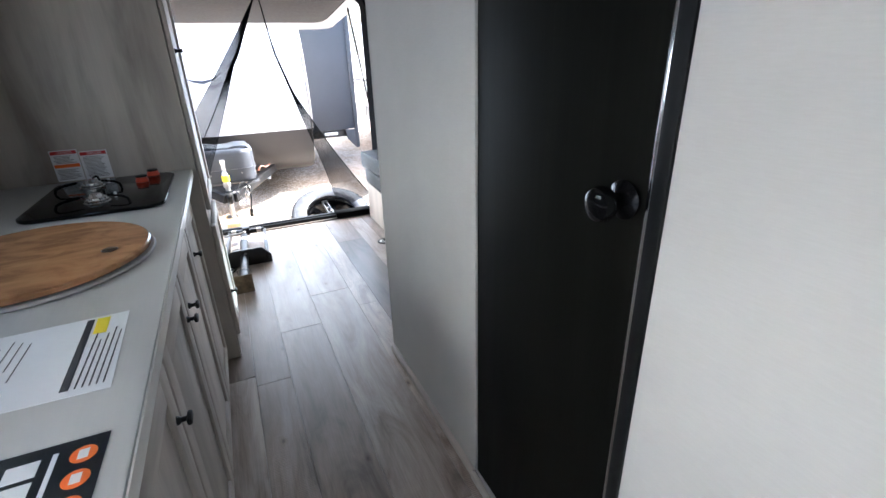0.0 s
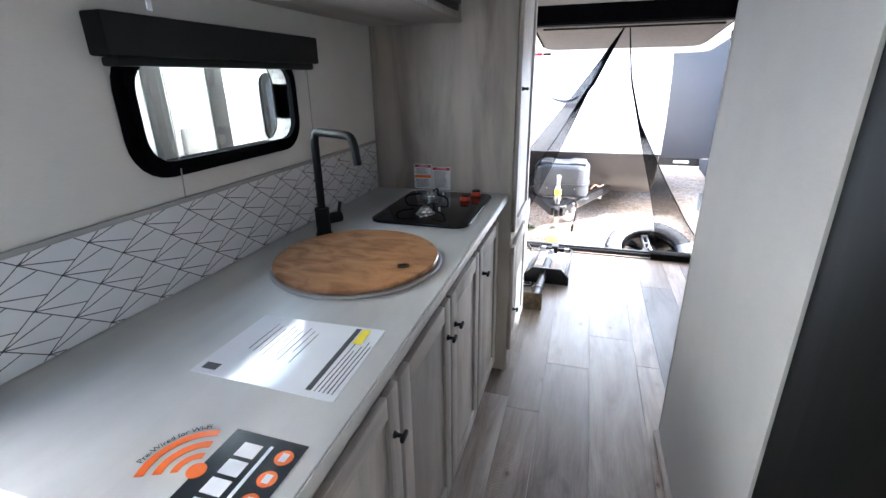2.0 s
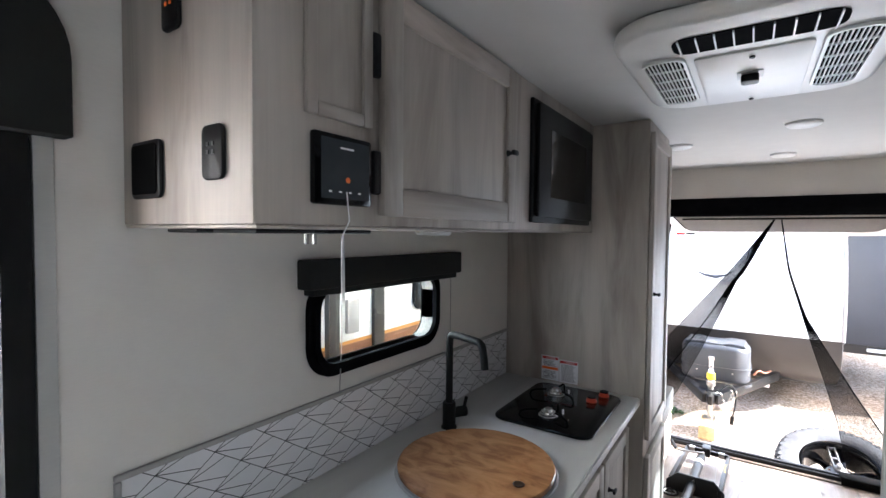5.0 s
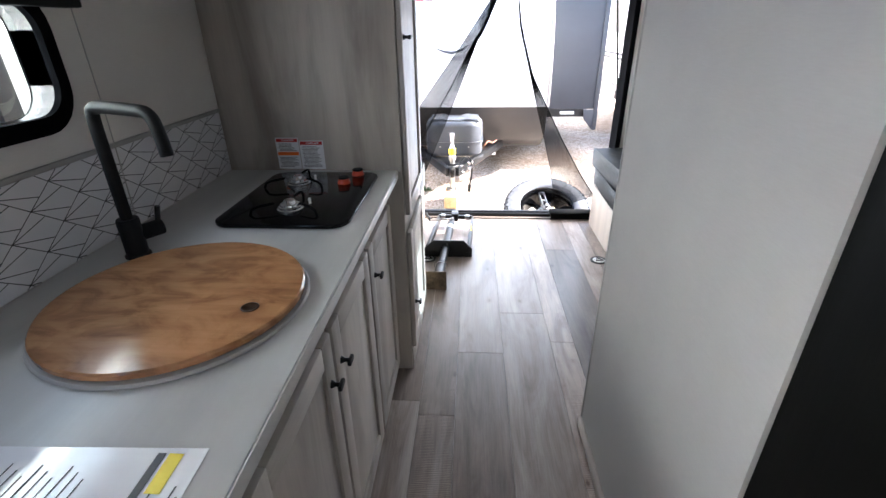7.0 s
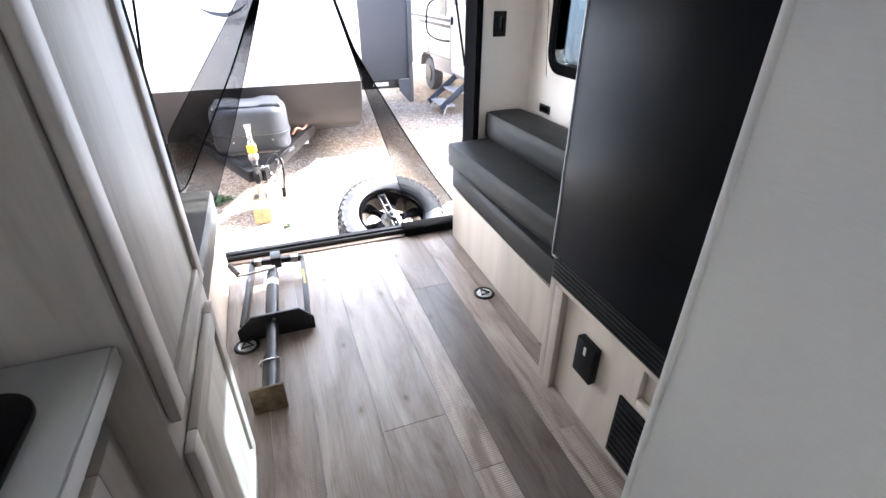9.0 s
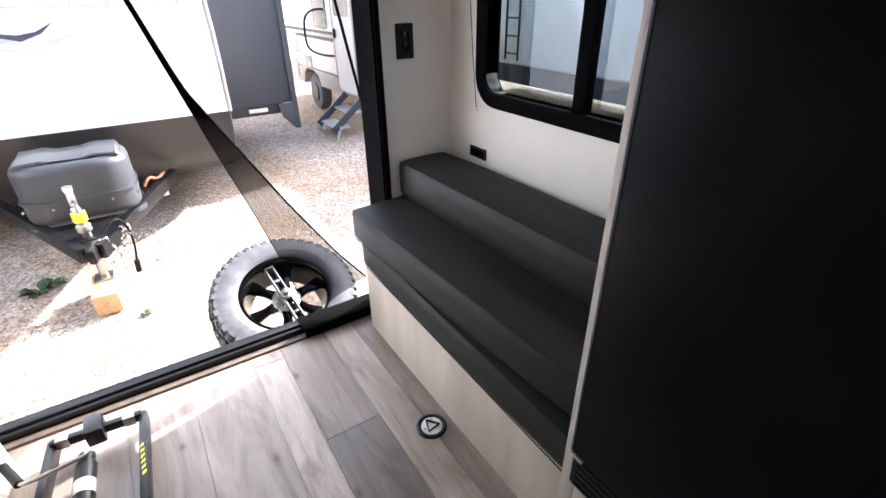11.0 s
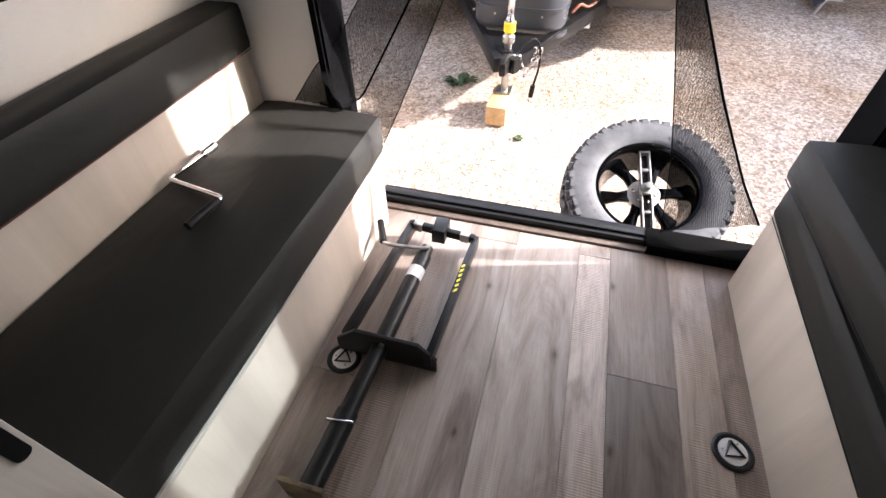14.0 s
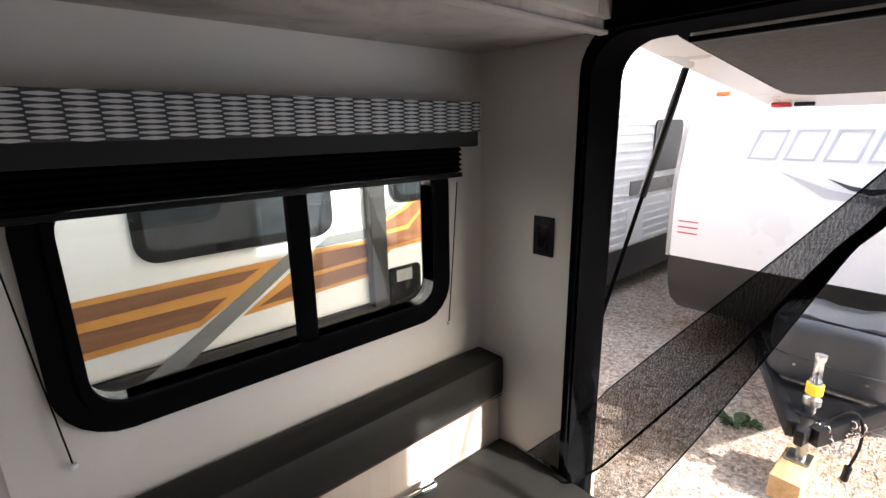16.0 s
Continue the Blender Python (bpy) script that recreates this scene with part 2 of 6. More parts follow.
def gravel_mat():
    m, t, b = node_mat("gravel", 0.95, spec=0.2)
    v = coords(t)
    vo = add(t, "ShaderNodeTexVoronoi", Scale=42.0)
    t.links.new(v, vo.inputs["Vector"])
    vo2 = add(t, "ShaderNodeTexVoronoi", Scale=95.0)
    t.links.new(v, vo2.inputs["Vector"])
    stone = ramp(t, vo.outputs["Color"], [(0.2, (0.38, 0.315, 0.25)), (0.5, (0.58, 0.50, 0.42)), (0.8, (0.76, 0.68, 0.60))])
    small = ramp(t, vo2.outputs["Color"], [(0.2, (0.6, 0.58, 0.55)), (0.8, (1.2, 1.18, 1.15))])
    c = mix(t, 0.7, stone, small, "MULTIPLY")
    dirt = ramp(t, noise_of(t, v, 0.8, 5), [(0.38, (0.74, 0.62, 0.51)), (0.6, (1, 1, 1))])
    c = mix(t, 0.8, c, dirt, "MULTIPLY")
    t.links.new(c, b.inputs["Base Color"])
    s = add(t, "ShaderNodeMath")
    t.links.new(vo.outputs["Distance"], s.inputs[0])
    t.links.new(vo2.outputs["Distance"], s.inputs[1])
    bump(t, b, s.outputs[0], 0.7, 0.012)
    return m


def net_mat(name, cover=0.6):
    """Fine fly-screen gauze: most of it is holes, with the weave beating into faint moire."""
    m = bpy.data.materials.new(name)
    m.use_nodes = True
    t = m.node_tree
    b = t.nodes["Principled BSDF"]
    b.inputs["Base Color"].default_value = (0.006, 0.006, 0.006, 1)
    b.inputs["Roughness"].default_value = 0.8
    b.inputs["Specular IOR Level"].default_value = 0.05
    tr = t.nodes.new("ShaderNodeBsdfTransparent")
    mx = t.nodes.new("ShaderNodeMixShader")
    w = add(t, "ShaderNodeTexWave", Scale=38.0, Distortion=9.0, Detail=2.0)
    t.links.new(coords(t, (1, 1, 1.7)), w.inputs["Vector"])
    r = add(t, "ShaderNodeMapRange", To_Min=cover - 0.12, To_Max=cover + 0.12)
    t.links.new(w.outputs["Fac"], r.inputs["Value"])
    t.links.new(r.outputs[0], mx.inputs["Fac"])
    t.links.new(tr.outputs[0], mx.inputs[1])
    t.links.new(b.outputs[0], mx.inputs[2])
    t.links.new(mx.outputs[0], t.nodes["Material Output"].inputs["Surface"])
    return m


def glass_mat(name, tint):
    m = bpy.data.materials.new(name)
    m.use_nodes = True
    t = m.node_tree
    t.nodes.remove(t.nodes["Principled BSDF"])
    tr, gl, mx, fr = (t.nodes.new(k) for k in ("ShaderNodeBsdfTransparent", "ShaderNodeBsdfGlossy", "ShaderNodeMixShader", "ShaderNodeFresnel"))
    tr.inputs["Color"].default_value = tint
    gl.inputs["Roughness"].default_value = 0.02
    t.links.new(fr.outputs[0], mx.inputs["Fac"])
    t.links.new(tr.outputs[0], mx.inputs[1])
    t.links.new(gl.outputs[0], mx.inputs[2])
    t.links.new(mx.outputs[0], t.nodes["Material Output"].inputs["Surface"])
    return m


M = {}
M["cab"] = grained("greige_wood_z", (0.255, 0.218, 0.188), (0.485, 0.44, 0.396), (0.565, 0.52, 0.47), "Z", 0.5, 6.0, pore=0.12, detail=4.0, relief=0.06)
M["cab_y"] = grained("greige_wood_y", (0.255, 0.218, 0.188), (0.485, 0.44, 0.396), (0.565, 0.52, 0.47), "Y", 0.5, 6.0, pore=0.12, detail=4.0, relief=0.06)
M["plank"] = plank_mat("plank_vinyl", 1.10, 0.12)
M["plank_sawn"] = plank_mat("sawn_plank_vinyl", 1.12, 0.7)
M["plank_pale"] = plank_mat("pale_plank_vinyl", 1.40, 0.6)
M["plank_dark"] = plank_mat("dark_plank_vinyl", 0.66, 0.2)
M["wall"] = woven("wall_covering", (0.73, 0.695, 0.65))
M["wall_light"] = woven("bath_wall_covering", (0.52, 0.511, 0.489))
M["ceiling"] = plain("ceiling_board", (0.62, 0.61, 0.595), 0.7, var=0.03, bumpy=0.1)
M["cream"] = grained("cream_laminate", (0.45, 0.395, 0.335), (0.50, 0.44, 0.375), (0.54, 0.48, 0.41), "Z", 0.55, 6.0, pore=0.06, detail=3.0, relief=0.05)
M["counter"] = grained("counter_laminate", (0.50, 0.50, 0.485), (0.60, 0.60, 0.585), (0.66, 0.66, 0.65), "Y", 0.32, 3.2, pore=0.04, detail=5.0, relief=0.03)
M["edge"] = plain("counter_edge", (0.52, 0.50, 0.47), 0.4, var=0.08)
M["black"] = plain("black_plastic", (0.006, 0.006, 0.0063), 0.45, var=0.3, bumpy=0.2, spec=0.18)
M["frame_black"] = plain("matt_black_frame", (0.0045, 0.0045, 0.005), 0.85, var=0.3, bumpy=0.2, spec=0.01)
M["gloss"] = plain("black_gloss", (0.003, 0.003, 0.0034), 0.08, var=0.2, bumpy=0.02, spec=0.2)
M["dark_door"] = grained("charcoal_door", (0.0034, 0.0034, 0.0026), (0.0055, 0.0055, 0.0043), (0.0085, 0.0084, 0.0066), "Z", 0.6, 12.0, spec=0.05, detail=4.0, relief=0.1)
M["fridge"] = plain("fridge_front", (0.0032, 0.0037, 0.0046), 0.34, var=0.12, bumpy=0.08, fine=500, spec=0.05)
M["fridge_side"] = plain("fridge_trim", (0.02, 0.02, 0.022), 0.3)
M["vinyl"] = vinyl_mat()
M["piping"] = plain("brown_piping", (0.09, 0.035, 0.025), 0.5, var=0.1)
M["chrome"] = plain("chrome", (0.78, 0.78, 0.8), 0.12, 1.0, 0.05, bumpy=0.02)
M["steel"] = plain("worn_steel", (0.45, 0.44, 0.42), 0.35, 1.0, 0.2)
M["black_metal"] = plain("black_paint", (0.006, 0.006, 0.0065), 0.36, var=0.3, bumpy=0.25, spec=0.3)
M["bright_steel"] = plain("zinc_plated_steel", (0.70, 0.70, 0.70), 0.4, 0.7, 0.12, bumpy=0.2)
M["rust"] = plain("rusty_plate", (0.12, 0.085, 0.05), 0.75, 0.2, 0.6, 28.0, 0.6)
M["rubber"] = plain("tyre_rubber", (0.10, 0.105, 0.115), 0.7, var=0.25, scale=14, bumpy=0.5, fine=160)
M["bamboo"] = bamboo_mat()
M["dark_brass"] = plain("dark_brass", (0.055, 0.028, 0.014), 0.3, 0.3, 0.3)
M["sill_wood"] = plain("brown_sill_strip", (0.11, 0.082, 0.064), 0.6, var=0.25, scale=30.0)
M["sleeve"] = plain("plastic_sleeve", (0.80, 0.80, 0.82), 0.06, var=0.03, bumpy=0.55, fine=26.0)
M["paper"] = plain("paper", (0.80, 0.80, 0.82), 0.16, var=0.02, bumpy=0.03)
M["ink"] = plain("ink", (0.03, 0.03, 0.035), 0.5, var=0.1, bumpy=0.0)
M["navy"] = plain("navy_print", (0.012, 0.016, 0.022), 0.22, var=0.1, bumpy=0.02)
M["orange"] = plain("orange_print", (0.85, 0.16, 0.02), 0.3, var=0.04, bumpy=0.02)
M["knob_red"] = plain("orange_red_knob", (0.55, 0.055, 0.02), 0.3, var=0.08)
M["red"] = plain("red_print", (0.45, 0.02, 0.02), 0.35, var=0.06)
M["yellow"] = plain("yellow_print", (0.85, 0.68, 0.03), 0.4, var=0.05)
M["white"] = plain("white_plastic", (0.80, 0.80, 0.79), 0.35, var=0.03, bumpy=0.05)
M["tile"] = plain("backsplash_panel", (0.74, 0.73, 0.74), 0.3, var=0.03, bumpy=0.03)
M["grout"] = plain("panel_trim", (0.36, 0.345, 0.33), 0.5, var=0.06)
M["gelcoat"] = plain("white_gelcoat", (0.86, 0.86, 0.85), 0.28, var=0.02, scale=1.5, bumpy=0.03)
M["skirt"] = plain("dark_trailer_skirt", (0.030, 0.028, 0.027), 0.4, var=0.12, scale=2.0)
M["slide"] = plain("slide_out_grey", (0.040, 0.046, 0.058), 0.45, var=0.08, scale=2.0)
M["cover"] = plain("cylinder_cover_plastic", (0.05, 0.054, 0.062), 0.4, var=0.12, scale=5.0, bumpy=0.3)
M["gravel"] = gravel_mat()
M["stone"] = plain("loose_stone", (0.55, 0.48, 0.41), 0.9, var=0.35, scale=60.0, bumpy=0.4)
M["timber"] = grained("block_timber", (0.45, 0.27, 0.12), (0.62, 0.41, 0.20), (0.72, 0.52, 0.29), "Y", 0.7, 14.0)
M["stripe_wood"] = grained("wood_look_decal", (0.15, 0.062, 0.03), (0.27, 0.122, 0.062), (0.35, 0.17, 0.09), "Y", 0.35, 12.0)
M["stripe_orange"] = plain("orange_decal", (0.62, 0.29, 0.07), 0.35, var=0.08)
M["stripe_grey"] = plain("grey_decal", (0.20, 0.20, 0.19), 0.3, var=0.05)
M["pale_decal"] = plain("pale_grey_decal", (0.50, 0.50, 0.52), 0.3, var=0.05)
M["tint"] = plain("tinted_glass", (0.03, 0.035, 0.04), 0.06, var=0.2, bumpy=0.0)
M["pale_glass"] = plain("grey_green_pane", (0.30, 0.33, 0.30), 0.1, var=0.25, scale=3.0, bumpy=0.0)
M["leaf"] = plain("weed_leaf", (0.06, 0.10, 0.035), 0.7, var=0.4, scale=40)
M["net"] = net_mat("fly_screen", 0.64)
M["net_thin"] = net_mat("single_fly_screen", 0.45)
M["glass"] = glass_mat("window_glass", (0.60, 0.655, 0.615, 1))
M["tinted_pane"] = glass_mat("tinted_window_glass", (0.22, 0.27, 0.28, 1))
M["blind"] = plain("pleated_shade", (0.0025, 0.0025, 0.0025), 0.85, var=0.2, bumpy=0.4, spec=0.04)
M["olive"] = plain("dark_valance_fabric", (0.009, 0.0095, 0.008), 0.85, var=0.2, bumpy=0.4, fine=500)
M["lining"] = woven("grey_weave_lining", (0.085, 0.083, 0.082), 0.8, 90.0, 0.9)
M["wire_bundle"] = plain("wire_bundle", (0.22, 0.07, 0.03), 0.5, var=0.4, scale=60)
M["led_red"] = plain("red_lens", (0.5, 0.02, 0.02), 0.2)


# ---- mesh helpers ----
def join(bm, other):
    tmp = bpy.data.meshes.new("tmp")
    other.to_mesh(tmp)
    other.free()
    bm.from_mesh(tmp)
    bpy.data.meshes.remove(tmp)
    return bm


def moved(bm, m):
    bmesh.ops.transform(bm, matrix=m, verts=bm.verts)
    return bm


def bm_box(x0, x1, y0, y1, z0, z1, bevel=0.0, seg=2):
    bm = bmesh.new()
    bmesh.ops.create_cube(bm, size=1.0)
    moved(bm, Matrix.Translation(((x0 + x1) / 2, (y0 + y1) / 2, (z0 + z1) / 2)) @ Matrix.Diagonal((x1 - x0, y1 - y0, z1 - z0, 1)))
    if bevel:
        bmesh.ops.bevel(bm, geom=list(bm.edges), offset=bevel, segments=seg, profile=0.5, affect="EDGES")
    return bm


def boxes(*specs, bevel=0.0):
    bm = bmesh.new()
    for s in specs:
        join(bm, bm_box(*s, bevel=bevel))
    return bm


def rounded(w, h, r, n=6):
    """Outline of a rounded rectangle about the origin."""
    r = max(min(r, w / 2 - 1e-4, h / 2 - 1e-4), 1e-4)
    pts = []
    for cx, cy, a0 in ((w / 2 - r, h / 2 - r, 0), (-w / 2 + r, h / 2 - r, 90), (-w / 2 + r, -h / 2 + r, 180), (w / 2 - r, -h / 2 + r, 270)):
        for i in range(n + 1):
            a = radians(a0 + 90 * i / n)
            pts.append((cx + r * math.cos(a), cy + r * math.sin(a)))
    return pts


def prism(pts, d0, d1, axis="Z", bevel=0.0, seg=2):
    """Closed outline of (u, v) pushed from d0 to d1 along an axis: Z: u,v = x,y; X: y,z; Y: x,z."""
    put = {"Z": lambda u, v, d: (u, v, d), "X": lambda u, v, d: (d, u, v), "Y": lambda u, v, d: (u, d, v)}[axis]
    bm = bmesh.new()
    lo = [bm.verts.new(put(u, v, d0)) for u, v in pts]
    hi = [bm.verts.new(put(u, v, d1)) for u, v in pts]
    a, b = bm.faces.new(lo), bm.faces.new(hi)
    n = len(pts)
    for i in range(n):
        bm.faces.new((lo[i], lo[(i + 1) % n], hi[(i + 1) % n], hi[i]))
    bmesh.ops.recalc_face_normals(bm, faces=bm.faces)
    if bevel:
        rim = [e for e in bm.edges if any(f in (a, b) for f in e.link_faces)]
        bmesh.ops.bevel(bm, geom=rim, offset=bevel, segments=seg, profile=0.5, affect="EDGES")
    return bm


def ring(outer, inner, d0, d1, axis="X"):
    """Frame between two outlines with as many points each."""
    put = {"Z": lambda u, v, d: (u, v, d), "X": lambda u, v, d: (d, u, v), "Y": lambda u, v, d: (u, d, v)}[axis]
    bm = bmesh.new()
    rows = [[bm.verts.new(put(u, v, d)) for u, v in pts] for pts, d in ((outer, d0), (outer, d1), (inner, d1), (inner, d0))]
    n = len(outer)
    for k in range(4):
        a, b = rows[k], rows[(k + 1) % 4]
        for i in range(n):
            bm.faces.new((a[i], a[(i + 1) % n], b[(i + 1) % n], b[i]))
    bmesh.ops.recalc_face_normals(bm, faces=bm.faces)
    return bm


def shift(pts, du, dv):
    return [(u + du, v + dv) for u, v in pts]


def lathe(profile, n=32, centre=(0, 0, 0), axis="Z", caps=True):
    """Profile of (radius, height) turned about an axis through centre."""
    bm = bmesh.new()
    rows = []
    for r, h in profile:
        rows.append([bm.verts.new((r * math.cos(2 * math.pi * i / n), r * math.sin(2 * math.pi * i / n), h)) for i in range(n)])
    for a, b in zip(rows, rows[1:]):
        for i in range(n):
            bm.faces.new((a[i], a[(i + 1) % n], b[(i + 1) % n], b[i]))
    for row, r in ((rows[0], profile[0][0]), (rows[-1], profile[-1][0])):
        if caps and r > 1e-6:
            bm.faces.new(row)
    bmesh.ops.remove_doubles(bm, verts=bm.verts, dist=1e-6)
    bmesh.ops.recalc_face_normals(bm, faces=bm.faces)
    turn = {"Z": Matrix(), "X": Matrix.Rotation(radians(90), 4, "Y"), "Y": Matrix.Rotation(radians(-90), 4, "X")}[axis]
    return moved(bm, Matrix.Translation(centre) @ turn)


def tube(points, r, n=10, smooth=0, r_end=None):
    """Round bar along points; smooth > 0 rounds the bends."""
    pts = [Vector(p) for p in points]
    for _ in range(smooth):
        q = [pts[0]]
        for a, b in zip(pts, pts[1:]):
            q += [a.lerp(b, 0.25), a.lerp(b, 0.75)]
        pts = q + [pts[-1]]
    bm = bmesh.new()
    rows, up = [], None
    for i, p in enumerate(pts):
        d = (pts[min(i + 1, len(pts) - 1)] - pts[max(i - 1, 0)]).normalized()
        up = (up - up.dot(d) * d) if up else (Vector((0, 0, 1)) if abs(d.z) < 0.9 else Vector((1, 0, 0)))
        up = (up - up.dot(d) * d).normalized()
        side = d.cross(up)
        rr = r if r_end is None else r + (r_end - r) * i / (len(pts) - 1)
        rows.append([bm.verts.new(p + rr * (math.cos(2 * math.pi * k / n) * up + math.sin(2 * math.pi * k / n) * side)) for k in range(n)])
    for a, b in zip(rows, rows[1:]):
        for i in range(n):
            bm.faces.new((a[i], a[(i + 1) % n], b[(i + 1) % n], b[i]))
    bm.faces.new(rows[0])
    bm.faces.new(rows[-1])
    bmesh.ops.recalc_face_normals(bm, faces=bm.faces)
    return bm


def bar(a, b, w, h, bevel=0.003):
    """Square bar from a to b."""
    a, b = Vector(a), Vector(b)
    d = b - a
    bm = bm_box(-w / 2, w / 2, 0, d.length, -h / 2, h / 2, bevel)
    y = d.normalized()
    x = y.cross(Vector((0, 0, 1)))
    x = x.normalized() if x.length > 1e-4 else Vector((1, 0, 0))
    z = x.cross(y)
    m = Matrix((x, y, z)).transposed().to_4x4()
    m.translation = a
    return moved(bm, m)


def lettering(text, size, depth=0.0004, spacing=1.0):
    cu = bpy.data.curves.new("text", "FONT")
    cu.body, cu.size, cu.extrude, cu.space_character = text, size, depth, spacing
    cu.align_x, cu.align_y, cu.resolution_u = "CENTER", "CENTER", 3
    ob = bpy.data.objects.new("text", cu)
    me = bpy.data.meshes.new_from_object(ob)
    bm = bmesh.new()
    bm.from_mesh(me)
    bpy.data.objects.remove(ob)
    bpy.data.curves.remove(cu)
    bpy.data.meshes.remove(me)
    return bm


def cushion(x0, x1, y0, y1, z0, z1, r=0.016, puff=0.004):
    """Upholstered block with soft edges and slightly swollen faces."""
    bm = bmesh.new()
    bmesh.ops.create_cube(bm, size=1.0)
    bmesh.ops.subdivide_edges(bm, edges=list(bm.edges), cuts=5, use_grid_fill=True)
    c = Vector(((x0 + x1) / 2, (y0 + y1) / 2, (z0 + z1) / 2))
    s = Vector((x1 - x0, y1 - y0, z1 - z0))
    for v in bm.verts:
        p = v.co * 2
        q = Vector([max(-1 + 2 * r / k, min(1 - 2 * r / k, a)) for a, k in zip(p, s)])
        world_p = Vector([a * k / 2 for a, k in zip(p, s)])
        core = Vector([a * k / 2 for a, k in zip(q, s)])
        d = world_p - core
        if d.length > 1e-6:
            world_p = core + d.normalized() * r
        for ax in range(3):
            o = [a for a in range(3) if a != ax]
            if abs(p[ax]) > 0.99:
                world_p[ax] += math.copysign(puff * (1 - p[o[0]] ** 4) * (1 - p[o[1]] ** 4), p[ax])
        world_p.z += 0.004 * noise.noise(world_p * 5.0 + c)
        v.co = world_p + c
    return bm


def thing(name, base, label, category, group="", kind=""):
    ob = new(name)
    ob.empty_display_size = 0.05
    ob.matrix_world = Matrix.Translation(base)
    ob.matrix_basis = Matrix.Translation(base)
    return tagged(ob, label, category, group, kind)


def world_of(ob):
    m = ob.matrix_basis.copy()
    while ob.parent:
        m = ob.parent.matrix_basis @ ob.matrix_parent_inverse @ m
        ob = ob.parent
    return m


def part(name, bm, material, parent=None, label="", smooth=True):
    """Links a bmesh, drawn in world places, as one mesh object, under a thing or a part or on its own."""
    if parent is None:
        lo = Vector([min(v.co[i] for v in bm.verts) for i in range(3)])
        hi = Vector([max(v.co[i] for v in bm.verts) for i in range(3)])
        base = Vector(((lo.x + hi.x) / 2, (lo.y + hi.y) / 2, lo.z))
        bmesh.ops.translate(bm, verts=bm.verts, vec=-base)
    me = bpy.data.meshes.new(name)
    bm.to_mesh(me)
    bm.free()
    mats = material if isinstance(material, (list, tuple)) else [material]
    for k in mats:
        me.materials.append(M[k])
    if smooth:
        me.shade_auto(35) if hasattr(me, "shade_auto") else soft_shade(me)
    ob = new(name, me)
    if parent is None:
        ob.matrix_basis = Matrix.Translation(base)
    else:
        ob.parent = parent
        ob.matrix_parent_inverse = world_of(parent).inverted()
    if label:
        ob["label"] = label
    return ob


def soft_shade(me):
    """Smooth shading with creases at sharp edges."""
    me.shade_smooth()
    me.set_sharp_from_angle(angle=radians(35))


def solo(name, bm, material, label, category, group="", kind="", smooth=True):
    return tagged(part(name, bm, material, None, "", smooth), label, category, group, kind)


def structure(name, bm, material, label="", category="", smooth=True):
    return tagged(part(name, bm, material, None, "", smooth), label or name.replace("_", " "), category, "", "structure")


def holed_wall(x0, x1, u0, u1, z0, z1, holes, axis):
    """Wall slab with rounded openings through it; axis is the wall's normal. holes: (u0, u1, v0, v1, r)."""
    put = (lambda u, v, d: (d, u, v)) if axis == "X" else (lambda u, v, d: (u, d, v))
    bm = bmesh.new()
    for d in (x0, x1):
        edges = []
        loop = [bm.verts.new(put(u, v, d)) for u, v in ((u0, z0), (u1, z0), (u1, z1), (u0, z1))]
        edges += [bm.edges.new((loop[i], loop[(i + 1) % 4])) for i in range(4)]
        for a, b, c, e, r in holes:
            pts = shift(rounded(b - a, e - c, r), (a + b) / 2, (c + e) / 2)
            h = [bm.verts.new(put(u, v, d)) for u, v in pts]
            edges += [bm.edges.new((h[i], h[(i + 1) % len(h)])) for i in range(len(h))]
        bmesh.ops.triangle_fill(bm, use_beauty=True, use_dissolve=False, edges=edges)
    bm.verts.ensure_lookup_table()
    half = len(bm.verts) // 2
    vs = list(bm.verts)
    start = 0
    for n in [4] + [28] * len(holes):
        for i in range(n):
            a, b = start + i, start + (i + 1) % n
            bm.faces.new((vs[a], vs[b], vs[half + b], vs[half + a]))
        start += n
    bmesh.ops.recalc_face_normals(bm, faces=bm.faces)
    return bm


# ---- the shell ----
XL, XR, YR, YF, ZC = -0.79, 1.42, 3.80, -1.30, 2.05
XB, YB, YE = 0.52, 1.82, 0.06     # bathroom wall face and its two ends
structure("wall_left", holed_wall(XL - 0.05, XL, YF, YR, -0.1, ZC + 0.05, [(-0.36, 0.285, 0.03, 1.79, 0.07), (0.905, 1.465, 1.205, 1.43, 0.06), (2.735, 3.595, 0.995, 1.41, 0.06)], "X"), "wall", "greige linen-textured trailer side wall with windows", "wall", False)
# the hole at negative y is made up, to let the front fill in
structure("wall_right", holed_wall(XR, XR + 0.05, YF, YR, -0.1, ZC + 0.05, [(-1.12, -0.32, 1.0, 1.5, 0.06), (2.72, 3.58, 0.985, 1.41, 0.06)], "X"), "wall", "greige linen-textured trailer side wall beside the bench", "wall", False)
structure("wall_rear", holed_wall(YR, YR + 0.07, XL - 0.05, XR + 0.05, -0.1, ZC + 0.05, [(-0.420, 1.104, -0.095, 1.73, 0.06)], "Y"), "wall", "greige rear wall round the open tail hatch", "wall", False)
structure("wall_front", bm_box(XL - 0.05, XR + 0.05, YF - 0.05, YF, -0.1, ZC + 0.05), "wall", "plain greige wall behind the entrance", "wall", False)
structure("ceiling", bm_box(XL - 0.05, XR + 0.05, YF, YR, ZC, ZC + 0.05), "ceiling", "white ceiling panel", "ceiling", False)
structure("roof", bm_box(XL - 0.09, XR + 0.09, YF - 0.08, YR + 0.08, ZC + 0.054, ZC + 0.12, 0.02), "gelcoat", "white trailer roof", "roof", False)
